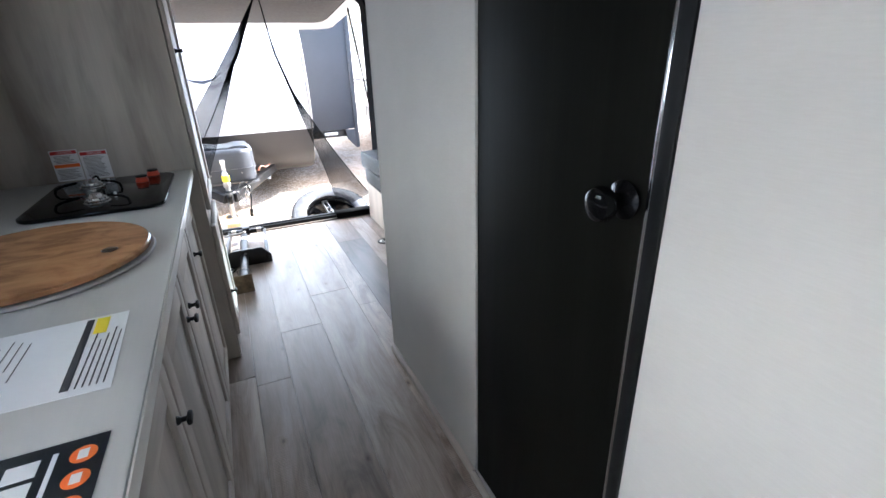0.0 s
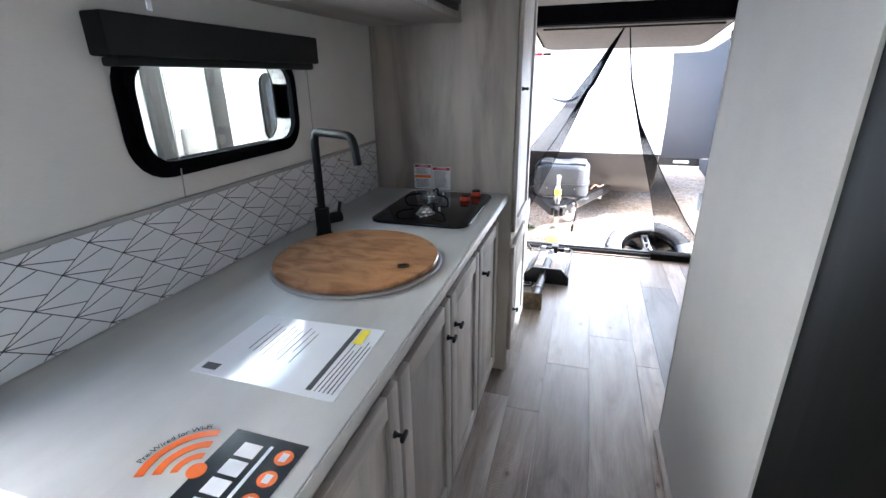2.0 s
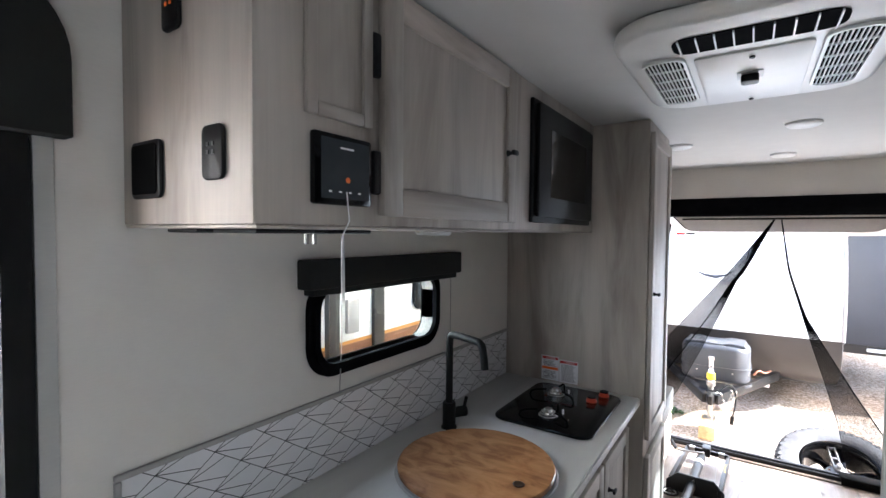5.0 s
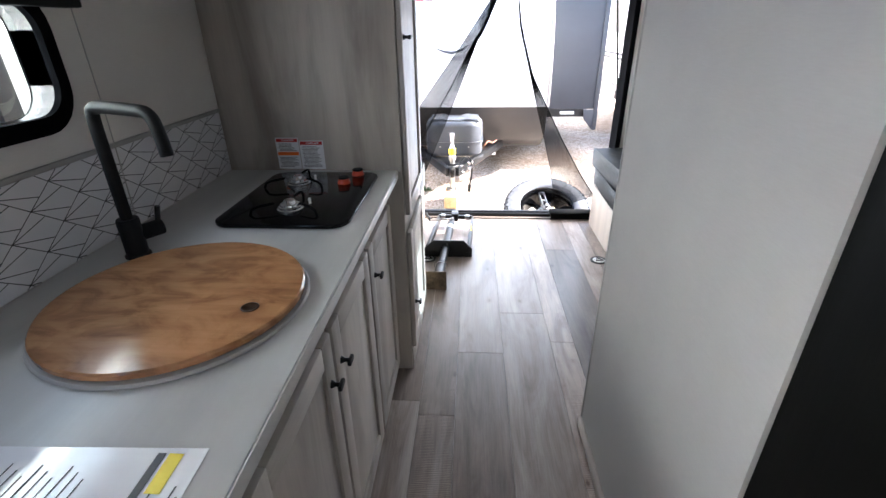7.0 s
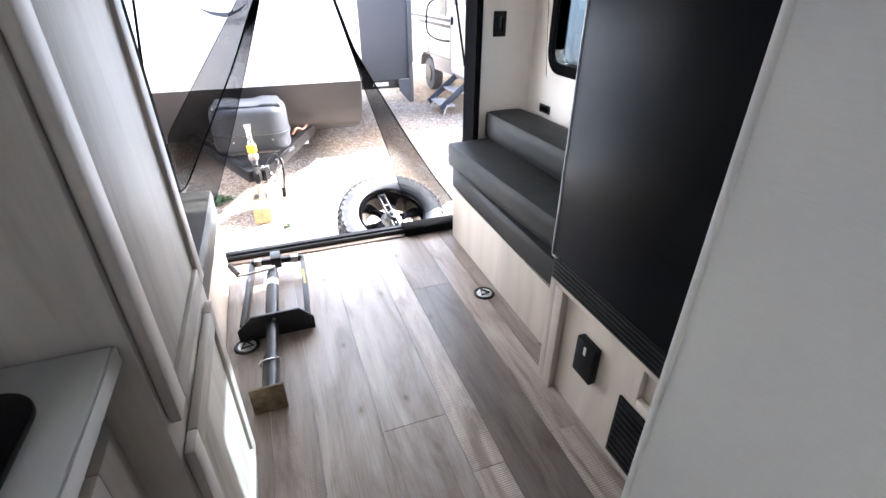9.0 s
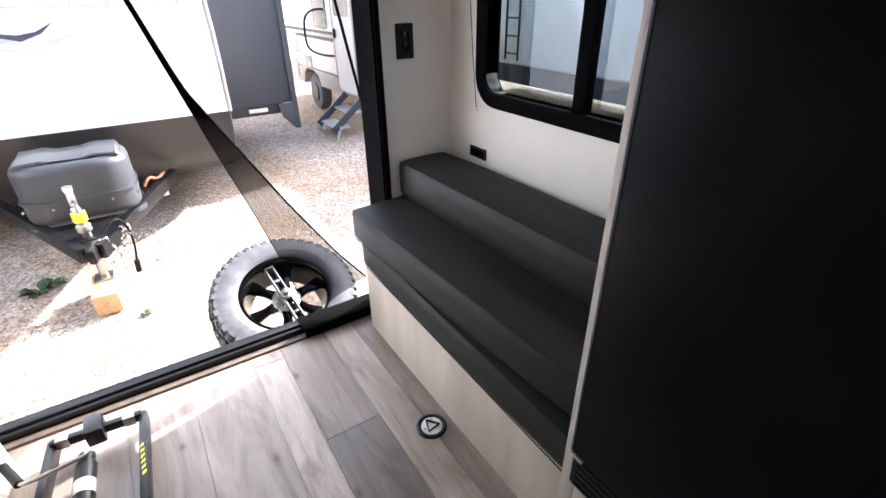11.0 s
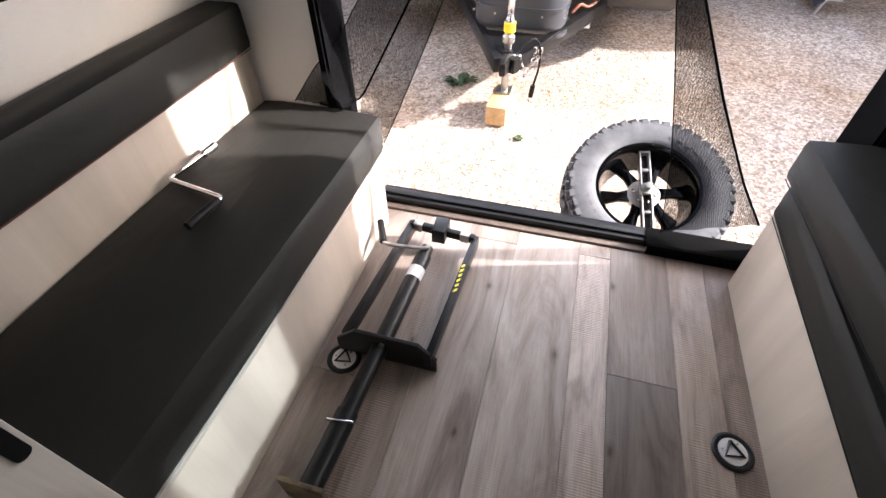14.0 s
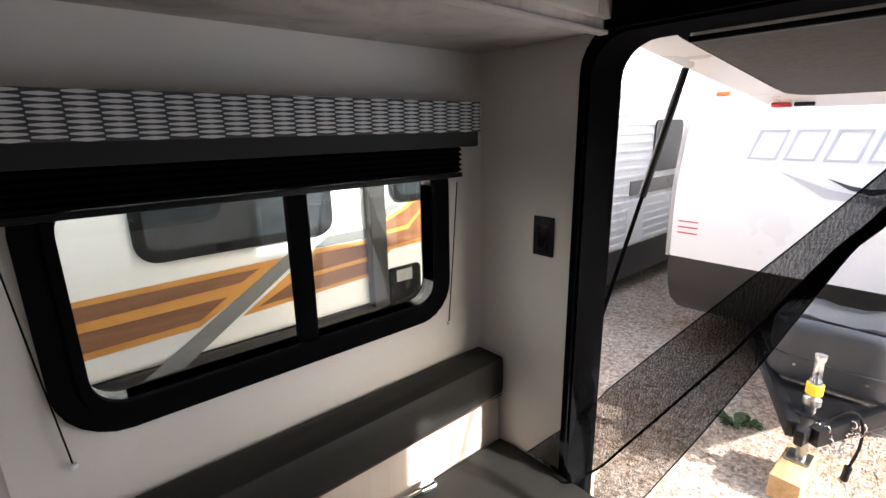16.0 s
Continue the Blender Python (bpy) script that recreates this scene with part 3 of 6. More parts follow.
floor = structure("floor", bm_box(XL - 0.05, XR + 0.05, YF, YR + 0.06, -0.1, -0.004), "edge", "grey-brown wood-look plank floor", "floor", False)
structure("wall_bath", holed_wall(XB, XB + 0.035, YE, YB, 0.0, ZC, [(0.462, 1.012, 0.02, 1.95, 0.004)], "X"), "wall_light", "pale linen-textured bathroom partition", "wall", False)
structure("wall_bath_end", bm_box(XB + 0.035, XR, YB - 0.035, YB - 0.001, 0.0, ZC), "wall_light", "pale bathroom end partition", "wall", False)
# unseen end at YE, partition cut short here so the front fill gets by
structure("wall_bath_front", bm_box(XB + 0.0355, XR, YE + 0.001, YE + 0.035, 0.0, ZC), "wall_light", "pale unseen bathroom end partition, set back to let the front fill past", "wall", False)
structure("trim_bath_corner", prism(shift(rounded(0.042, 0.014, 0.006, 4), XB + 0.0185, YB + 0.0075), 0.0, ZC), "wall_light", "pale corner moulding of the partition", "trim")
base_trim = thing("baseboard", (XB, 1.0, 0), "greige quarter-round floor moulding along the partition", "baseboard", "", "structure")
part("moulding", tube([(XB - 0.006, 1.012, 0.012), (XB - 0.006, YB, 0.012)], 0.014, 10), "cab_y", base_trim)
part("moulding", tube([(XB - 0.006, YE, 0.012), (XB - 0.006, 0.455, 0.012)], 0.0135, 10), "cab_y", base_trim)
part("threshold", bm_box(XB - 0.022, XB - 0.0065, 0.458, 1.008, 0.0005, 0.030, 0.005, 3), "cab_y", base_trim, "pale wooden threshold strip")

# bathroom door: charcoal slab, black jamb, round black knob
door = thing("door_1", (XB, 0.74, 0.02), "charcoal wood-grain bathroom door with a round black knob, closed", "door", "", "structure")
part("door_panel", bm_box(XB + 0.004, XB + 0.03, 0.492, 1.008, 0.026, 1.94, 0.003), "dark_door", door)
part("jamb", bm_box(XB - 0.006, XB + 0.034, 0.452, 0.4785, 0.0205, 1.95, 0.003), "black", door)
part("door_stop", bm_box(XB + 0.002, XB + 0.034, 0.4835, 0.490, 0.0205, 1.95, 0.001), "chrome", door)
knob = part("door_knob", lathe([(0.0, 0.0), (0.024, 0.0), (0.030, 0.004), (0.031, 0.010), (0.022, 0.015), (0.013, 0.019), (0.012, 0.030), (0.017, 0.036), (0.025, 0.043), (0.028, 0.053), (0.025, 0.063), (0.015, 0.068), (0.0, 0.069)], 28, (XB + 0.004, 0.527, 1.082), "X"), "gloss", door, "glossy black round knob")
knob.matrix_basis = Matrix.Translation((XB + 0.004, 0.527, 1.082)) @ Matrix.Rotation(math.pi, 4, "Z") @ Matrix.Translation((-XB - 0.004, -0.527, -1.082))

# side entrance: rounded black frame, open, with a dark valance board over it
entry = thing("door_2", (XL, -0.04, 0.02), "black rounded frame of the open side entrance", "door frame", "", "structure")
part("door_frame", ring(shift(rounded(0.70, 1.82, 0.10), -0.0375, 0.91), shift(rounded(0.62, 1.74, 0.07), -0.0375, 0.91), XL - 0.06, XL + 0.016, "X"), "black", entry)
part("frame_trim", bm_box(XL, XL + 0.010, 0.316, 0.345, 0.02, 1.80, 0.003), "wall_light", entry)
solo("door_valance", prism([(-0.40, 1.735), (0.36, 1.735)] + [(0.22 + 0.14 * math.cos(radians(a)), 1.86 + 0.14 * math.sin(radians(a))) for a in range(0, 91, 10)] + [(-0.40, 2.0)], XL + 0.002, XL + 0.05, "X", 0.004), "olive", "dark olive fabric valance board over the entrance", "valance")

# tail opening: black frame round the hole, rail sill
def opening_outline(grow, r):
    return shift(rounded(1.50 + 2 * grow, 1.81 + 2 * grow, r), 0.342, 0.810)


tail = thing("door_3", (0.36, YR, 0), "black rubber-edged frame of the open rear hatchway", "hatch frame", "", "structure")
part("frame", ring(opening_outline(0.032, 0.11), opening_outline(0.0, 0.09), YR - 0.012, YR + 0.135, "Y"), "frame_black", tail)
part("header", bm_box(-0.43, 1.135, YR - 0.030, YR - 0.0125, 1.722, 1.838, 0.004), "frame_black", tail, "black header board over the opening")
part("seal", ring(opening_outline(0.024, 0.10), opening_outline(0.008, 0.095), YR - 0.020, YR - 0.0125, "Y"), "frame_black", tail)
sill = thing("sill", (0.36, 3.84, 0), "black aluminium sill rail with a wooden step strip at the hatchway", "sill", "", "structure")
part("rail", boxes((-0.35, 1.055, 3.898, 3.955, 0.0, 0.034), (-0.35, 1.055, 3.915, 3.95, 0.0345, 0.046), bevel=0.004), "black_metal", sill)
part("strip", bm_box(-0.345, 1.05, 3.865, 3.897, -0.01, 0.010, 0.003), "sill_wood", sill)
part("channel", bm_box(-0.35, 1.055, 3.957, 3.985, -0.02, 0.026, 0.003), "black_metal", sill)


# ---- windows ----
def trailer_window(name, axis_x, y0, y1, z0, z1, r, face, mullions, label, w=0.045, glass="glass"):
    """Radius-corner trailer window: inner black frame, panes, sliding bar."""
    win = thing(name, (axis_x, (y0 + y1) / 2, z0), label, "window", "", "structure")
    cy, cz, ww, hh = (y0 + y1) / 2, (z0 + z1) / 2, y1 - y0, z1 - z0
    out = shift(rounded(ww + 2 * w, hh + 2 * w, r + w), cy, cz)
    d = 0.014 * face
    part("window_frame", ring(out, shift(rounded(ww, hh, r), cy, cz), axis_x - 0.055 * face, axis_x + d, "X"), "frame_black", win)
    part("inner_lip", ring(shift(rounded(ww + 0.024, hh + 0.024, r + 0.012), cy, cz), shift(rounded(ww - 0.012, hh - 0.012, r), cy, cz), axis_x + d * 0.4, axis_x + d * 1.5, "X"), "frame_black", win)
    cuts = [y0] + [m for m in mullions] + [y1]
    for k, (a, b) in enumerate(zip(cuts, cuts[1:])):
        bm = bmesh.new()
        px = axis_x - (0.030 + 0.008 * (k % 2)) * face
        quad = [bm.verts.new((px, y, z)) for y, z in ((a + 0.004, z0), (b - 0.004, z0), (b - 0.004, z1), (a + 0.004, z1))]
        bm.faces.new(quad if face > 0 else quad[::-1])
        pane = part("pane", bm, glass, win, "clear window glass" if glass == "glass" else "tinted window glass", False)
        pane.visible_shadow = glass != "glass"
    for m in mullions:
        lo, hi = sorted((axis_x - 0.028 * face, axis_x + 0.006 * face))
        part("mullion", bm_box(lo, hi, m - 0.024, m + 0.024, z0, z1, 0.004), "frame_black", win)
    return win


trailer_window("window_1", XL, 0.905, 1.465, 1.205, 1.43, 0.06, 1, [], "small black-framed kitchen window with rounded corners", 0.03)
trailer_window("window_2", XL, 2.735, 3.595, 0.995, 1.41, 0.06, 1, [3.185], "wide black-framed sliding window with rounded corners", 0.055)
trailer_window("window_3", XR, 2.72, 3.58, 0.985, 1.41, 0.06, -1, [3.15], "wide black-framed window above the bench", 0.045, "tinted_pane")

# invented window out of view, so the front fill has an opening
trailer_window("fill_window", XR, -1.12, -0.32, 1.0, 1.5, 0.06, -1, [], "plain black-framed window added out of view by the entrance for fill light", 0.045, "tinted_pane")

# ---- ground and sky side ----
ZG = -0.58
ground_bm = bmesh.new()
bmesh.ops.create_grid(ground_bm, x_segments=60, y_segments=60, size=9.0)
for v in ground_bm.verts:
    far = max(abs(v.co.x), abs(v.co.y)) > 8.99
    v.co.z = ZG + (0 if far else 0.018 * noise.noise(v.co * 0.9) + 0.008 * noise.noise(v.co * 4))
    v.co.y += 6.0
    if far:
        v.co.x *= 90
        v.co.y = 6.0 + (v.co.y - 6.0) * 90
structure("ground", ground_bm, "gravel", "tan gravel lot in sunlight", "ground")

# ---- kitchen ----
def raised_door(name, parent, x, y0, y1, z0, z1, face=1, rail=0.055, mat="cab", thick=0.018):
    """Framed cabinet door with a recessed middle panel, on a plane of constant x."""
    lo, hi = sorted((x, x + thick * face))
    a, b = sorted((x + 0.001 * face, x + (thick - 0.009) * face))
    d = part(name, bm_box(a, b, y0 + rail - 0.004, y1 - rail + 0.004, z0 + rail - 0.004, z1 - rail + 0.004, 0.002), mat, parent)
    part("stile", bm_box(lo, hi, y0, y0 + rail, z0, z1, 0.004), mat, d)
    part("stile", bm_box(lo, hi, y1 - rail, y1, z0, z1, 0.004), mat, d)
    part("rail", bm_box(lo, hi, y0 + rail, y1 - rail, z0, z0 + rail, 0.004), "cab_y", d)
    part("rail", bm_box(lo, hi, y0 + rail, y1 - rail, z1 - rail, z1, 0.004), "cab_y", d)
    return d


def t_knob(parent, x, y, z):
    """Small black T-shaped cabinet knob."""
    bm = lathe([(0.0, 0.0), (0.009, 0.0), (0.008, 0.004), (0.005, 0.008), (0.005, 0.018), (0.0, 0.018)], 14, (x, y, z), "X")
    join(bm, bm_box(x + 0.017, x + 0.027, y - 0.016, y + 0.016, z - 0.007, z + 0.007, 0.004))
    return part("handle", bm, "black_metal", parent, "small black knob")


XC = -0.222      # face of the base cabinets
base = thing("base_cabinet", (-0.5, 1.25, 0), "greige wood-grain kitchen base cabinet with framed doors", "cabinet")
part("body", boxes((XL + 0.002, XC, 0.43, 2.088, 0.075, 0.872), bevel=0.002), "cab", base)
part("toe_kick", bm_box(XL + 0.002, XC - 0.025, 0.45, 2.086, 0.001, 0.074), "cab_y", base)
part("face_rail", bm_box(XC - 0.001, XC + 0.006, 0.43, 2.088, 0.812, 0.871, 0.002), "cab_y", base)
for y0, y1, ky in ((0.46, 0.872, 0.838), (0.888, 1.270, 1.236), (1.284, 1.652, 1.316), (1.668, 2.035, 1.714)):
    d = raised_door("door", base, XC + 0.002, y0, y1, 0.085, 0.795)
    t_knob(d, XC + 0.020, ky, 0.684)
for y in (0.880, 1.660):
    part("stile", bm_box(XC - 0.001, XC + 0.005, y - 0.012, y + 0.012, 0.08, 0.81, 0.001), "cab", base)

top = thing("countertop", (-0.49, 1.24, 0.873), "pale grey stone-look laminate kitchen countertop", "countertop")
part("slab", bm_box(XL + 0.002, -0.176, 0.39, 2.087, 0.874, 0.905, 0.004), "counter", top)
part("edge_band", bm_box(-0.1755, -0.1725, 0.392, 2.086, 0.876, 0.903, 0.001), "edge", top)

# backsplash with a black line pattern
splash = thing("backsplash", (XL, 1.25, 0.906), "white backsplash panel with fine black triangle lines", "backsplash")
part("panel", bm_box(XL + 0.001, XL + 0.005, 0.437, 2.086, 0.906, 1.108), "tile", splash, "", False)
part("edging", boxes((XL + 0.001, XL + 0.012, 0.424, 2.086, 1.109, 1.121), (XL + 0.001, XL + 0.012, 0.424, 0.436, 0.906, 1.108), bevel=0.003), "grout", splash)
lines = bmesh.new()


def splash_line(p, q, w=0.0009):
    """Thin line on the panel, clipped to it."""
    (y0, z0), (y1, z1) = p, q
    ts = [0.0, 1.0]
    for a, d, lo, hi in ((y0, y1 - y0, 0.4375, 2.0855), (z0, z1 - z0, 0.9065, 1.1075)):
        if abs(d) < 1e-9:
            if not lo <= a <= hi:
                return
            continue
        t0, t1 = sorted(((lo - a) / d, (hi - a) / d))
        ts = [max(ts[0], t0), min(ts[1], t1)]
    if ts[1] - ts[0] < 0.02:
        return
    a, b = (Vector((0, y0 + (y1 - y0) * t, z0 + (z1 - z0) * t)) for t in ts)
    n = (b - a).normalized().cross(Vector((1, 0, 0))) * w
    x = Vector((XL + 0.0056, 0, 0))
    vs = [lines.verts.new(x + c) for c in (a + n, a - n, b - n, b + n)]
    lines.faces.new(vs)


va, vb = Vector((0.0618, -0.0443)), Vector((0.0622, 0.0440))
for i in range(-10, 24):
    for j in range(-10, 24):
        p = Vector((0.4960, 1.0910)) + i * va + j * vb
        if not (0.25 < p.x < 2.2 and 0.8 < p.y < 1.2):
            continue
        for q in (p + va, p + vb, p + vb + 0.42 * va, p + va + 0.48 * vb):
            splash_line(p, q)
        splash_line(p - Vector((0.0022, 0)), p + Vector((0.0022, 0)), 0.002)
bmesh.ops.recalc_face_normals(lines, faces=lines.faces)
part("line_pattern", lines, "ink", splash, "fine black lines", False)

# sink under its round bamboo lid
sink = thing("sink", (-0.445, 1.20, 0.905), "round steel sink rim set in the countertop", "sink")
part("rim", lathe([(0.218, 0.0), (0.229, 0.0), (0.232, 0.003), (0.228, 0.007), (0.219, 0.008), (0.216, 0.004)], 48, (-0.447, 1.197, 0.9055), caps=False), "grout", sink)
lid = thing("sink_cover", (-0.447, 1.197, 0.915), "round bamboo sink cover with a finger hole, in plastic film", "sink cover")
part("board", lathe([(0.0, 0.0), (0.220, 0.0), (0.224, 0.003), (0.224, 0.011), (0.221, 0.0145), (0.0, 0.015)], 64, (-0.447, 1.197, 0.9148)), "bamboo", lid)
part("finger_hole", lathe([(0.0, 0.0), (0.014, 0.0), (0.016, 0.0008), (0.0145, 0.0016), (0.010, 0.0004), (0.0, 0.0004)], 20, (-0.293, 1.152, 0.9300)), "dark_brass", lid, "dark brass-lined finger hole")

fa = thing("faucet", (-0.665, 1.392, 0.905), "matt black gooseneck kitchen faucet with a side lever", "faucet")
FX, FY = -0.665, 1.392
part("base", lathe([(0.0, 0), (0.027, 0), (0.027, 0.004), (0.023, 0.008), (0.023, 0.085), (0.021, 0.09), (0.0, 0.09)], 28, (FX, FY, 0.906)), "black", fa)
part("spout", tube([(FX, FY, 0.985), (FX, FY, 1.15), (FX, FY, 1.222), (FX + 0.012, FY - 0.003, 1.232), (FX + 0.03, FY - 0.006, 1.233), (FX + 0.11, FY - 0.026, 1.230), (FX + 0.145, FY - 0.034, 1.226), (FX + 0.156, FY - 0.038, 1.18), (FX + 0.160, FY - 0.040, 1.145)], 0.0125, 16, 3), "black", fa)
lever = part("lever_body", tube([(FX + 0.005, FY + 0.01, 0.955), (FX + 0.030, FY + 0.05, 0.955), (FX + 0.034, FY + 0.056, 0.955)], 0.018, 18), "black", fa)
part("lever", tube([(FX + 0.030, FY + 0.050, 0.965), (FX + 0.036, FY + 0.056, 1.005)], 0.006, 10), "black_metal", lever)

# two-burner glass cooktop
stove = thing("cooktop", (-0.41, 1.78, 0.905), "black glass two-burner cooktop with orange-red knobs", "cooktop")
part("glass", prism(shift(rounded(0.36, 0.475, 0.05, 8), -0.405, 1.785), 0.9065, 0.917, "Z", 0.003), "gloss", stove)
for bx, by in ((-0.408, 1.662), (-0.462, 1.888)):
    b = part("burner", lathe([(0.0, 0.0), (0.036, 0.0), (0.036, 0.004), (0.031, 0.006), (0.031, 0.010), (0.027, 0.012), (0.026, 0.017), (0.020, 0.019), (0.014, 0.027), (0.0, 0.029)], 30, (bx, by, 0.9172)), "chrome", stove, "stepped chrome burner")
    for k in range(3):
        a = radians(90 + 120 * k)
        c, s = math.cos(a), math.sin(a)
        part("grate_arm", tube([(bx + 0.105 * c, by + 0.105 * s, 0.918), (bx + 0.098 * c, by + 0.098 * s, 0.937), (bx + 0.04 * c, by + 0.04 * s, 0.941)], 0.0036, 8, 1), "frame_black", stove)
    part("igniter", lathe([(0, 0), (0.004, 0), (0.004, 0.016), (0, 0.017)], 10, (bx + 0.04, by + 0.045, 0.9172)), "white", stove)
for kx, ky in ((-0.318, 1.895), (-0.293, 1.985)):
    k = part("knob", lathe([(0.0, 0.0), (0.020, 0.0), (0.021, 0.004), (0.018, 0.009), (0.0175, 0.016), (0.0, 0.0165)], 24, (kx, ky, 0.9172)), "knob_red", stove, "orange-red control knob")
    part("knob_cap", lathe([(0.0, 0.0), (0.0175, 0.0), (0.0175, 0.003), (0.015, 0.005), (0.0, 0.0055)], 24, (kx, ky, 0.9338)), "black", k)


def sheet(parent, name, a, b, c, d, z, mat, label=""):
    bm = bmesh.new()
    lo = [bm.verts.new((*p, z)) for p in (a, b, c, d)]
    hi = [bm.verts.new((*p, z + 0.0006)) for p in (a, b, c, d)]
    bm.faces.new(lo), bm.faces.new(hi)
    for i in range(4):
        bm.faces.new((lo[i], lo[(i + 1) % 4], hi[(i + 1) % 4], hi[i]))
    bmesh.ops.recalc_face_normals(bm, faces=bm.faces)
    return part(name, bm, mat, parent, label, False)


def on_wall_y(bm, x, y, z):
    """Turns flat lettering so that it reads from the -y side of a wall at y."""
    return moved(bm, Matrix.Translation((x, y, z)) @ Matrix.Rotation(radians(90), 4, "X"))


# warning labels on the pantry side above the cooktop
YP = 2.09
for x0, x1, z0, z1, mid in ((-0.604, -0.522, 0.909, 1.020, True), (-0.519, -0.434, 0.908, 1.010, False)):
    lab = thing("warning_label", ((x0 + x1) / 2, YP, z0), "white warning label with red heading and black text bars", "label", "warning labels over the cooktop")
    part("card", bm_box(x0, x1, YP - 0.0022, YP - 0.001, z0, z1), "paper", lab, "", False)
    part("heading", bm_box(x0 + 0.003, x1 - 0.003, YP - 0.0030, YP - 0.0023, z1 - 0.015, z1 - 0.003), "red", lab, "", False)
    part("heading_text", on_wall_y(lettering("DANGER", 0.011, 0.0003), (x0 + x1) / 2 + 0.004, YP - 0.0036, z1 - 0.009), "paper", lab, "", False)
    if mid:
        part("band", bm_box(x0 + 0.003, x1 - 0.003, YP - 0.0030, YP - 0.0023, z1 - 0.062, z1 - 0.050), "orange", lab, "", False)
    rnd = random.Random(5 if mid else 6)
    z = z1 - 0.020
    while z > z0 + 0.006:
        if not (mid and z1 - 0.068 < z < z1 - 0.047):
            part("text_bar", bm_box(x0 + 0.006 + 0.006 * rnd.random(), x1 - 0.006 - 0.022 * rnd.random(), YP - 0.0029, YP - 0.0023, z - 0.0022, z - 0.0006), "ink", lab, "", False)
        z -= 0.0048

# spec sheet in a plastic sleeve, and the aerial sticker
paper = thing("spec_sheet", (-0.365, 0.765, 0.905), "laminated white specification sheet with a yellow tag", "paper")
sheet(paper, "page", (-0.505, 0.660), (-0.218, 0.652), (-0.226, 0.878), (-0.503, 0.868), 0.9055, "sleeve", "glossy crumpled sleeve")
sheet(paper, "dark_bar", (-0.278, 0.668), (-0.268, 0.668), (-0.274, 0.868), (-0.284, 0.868), 0.9064, "ink")
sheet(paper, "yellow_tag", (-0.268, 0.815), (-0.250, 0.815), (-0.252, 0.868), (-0.270, 0.868), 0.9064, "yellow")
rnd = random.Random(9)
for k in range(9):
    x = -0.45 + 0.0125 * k
    y = 0.80 - 0.008 * (k % 3)
    part("text_line", bm_box(x, x + 0.0014, y - 0.03 - 0.05 * rnd.random(), y + 0.045, 0.9064, 0.9068), "ink", paper, "", False)
for k in range(5):
    x = -0.262 + 0.008 * k
    part("text_line", bm_box(x, x + 0.0018, 0.668, 0.79 + 0.05 * rnd.random(), 0.9064, 0.9068), "ink", paper, "", False)
part("logo", bm_box(-0.492, -0.462, 0.672, 0.690, 0.9064, 0.9068), "ink", paper, "plain dark mark", False)


st = thing("aerial_sticker", (-0.27, 0.50, 0.905), "navy and orange aerial sticker on the countertop", "sticker")
sheet(st, "card", (-0.322, 0.400), (-0.205, 0.392), (-0.203, 0.560), (-0.323, 0.562), 0.9055, "navy")
for r0, r1 in ((0.020, 0.030), (0.040, 0.052), (0.062, 0.074)):
    pts = [(-0.326 + r * math.cos(radians(a)), 0.482 + r * math.sin(radians(a))) for r, rng in ((r0, range(105, 206, 10)), (r1, range(205, 104, -10))) for a in rng]
    part("signal_arc", prism(pts, 0.9056, 0.9062), "orange", st, "orange arc", False)
part("signal_dot", lathe([(0, 0), (0.013, 0), (0.013, 0.0006), (0, 0.0006)], 20, (-0.322, 0.482, 0.9064)), "orange", st, "orange dot", False)
word = moved(lettering("Pre-Wired for Wi-Fi", 0.0125, 0.0002), Matrix())
for v in word.verts:
    a = radians(152) - v.co.x / 0.084
    r = 0.082 + v.co.y
    v.co = Vector((-0.326 + r * math.cos(a), 0.482 + r * math.sin(a), 0.9060 + v.co.z))
part("lettering", word, "ink", st, "curved black words", False)
for k in range(4):
    cx, cy = -0.224, 0.424 + 0.036 * k
    disc = part("icon", lathe([(0, 0), (0.013, 0), (0.013, 0.0005), (0, 0.0005)], 20, (cx, cy, 0.9063)), "orange", st, "orange disc", False)
    part("screen", bm_box(cx - 0.005, cx + 0.005, cy - 0.007, cy + 0.007, 0.9069, 0.9073), "paper", disc, "", False)
for k in range(4):
    part("logo_bar", bm_box(-0.294, -0.264, 0.425 + 0.031 * k, 0.449 + 0.031 * k, 0.9063, 0.9068), "paper", st, "plain white bar", False)
part("text_bar", bm_box(-0.254, -0.249, 0.415, 0.545, 0.9063, 0.9068), "paper", st, "plain white bar", False)

# pantry tower
XP = -0.158
pantry = thing("pantry", (-0.46, 2.33, 0), "tall greige wood-grain pantry cabinet with two doors", "cabinet")
part("body", bm_box(XL + 0.002, XP, YP, 2.598, 0.001, ZC - 0.001, 0.003), "cab", pantry)
for z0, z1, kz in ((0.115, 0.654, 0.33), (0.726, 2.0, 1.335)):
    d = raised_door("door", pantry, XP + 0.002, 2.100, 2.545, z0, z1, rail=0.05)
    t_knob(d, XP + 0.020, 2.128, kz)
part("base_board", bm_box(XP, XP + 0.004, 2.10, 2.594, 0.002, 0.10, 0.001), "cab_y", pantry)
part("strike_plate", prism(shift(rounded(0.018, 0.085, 0.008), 2.583, 0.785), XP - 0.0005, XP + 0.0025, "X"), "black", pantry, "black strike plate")

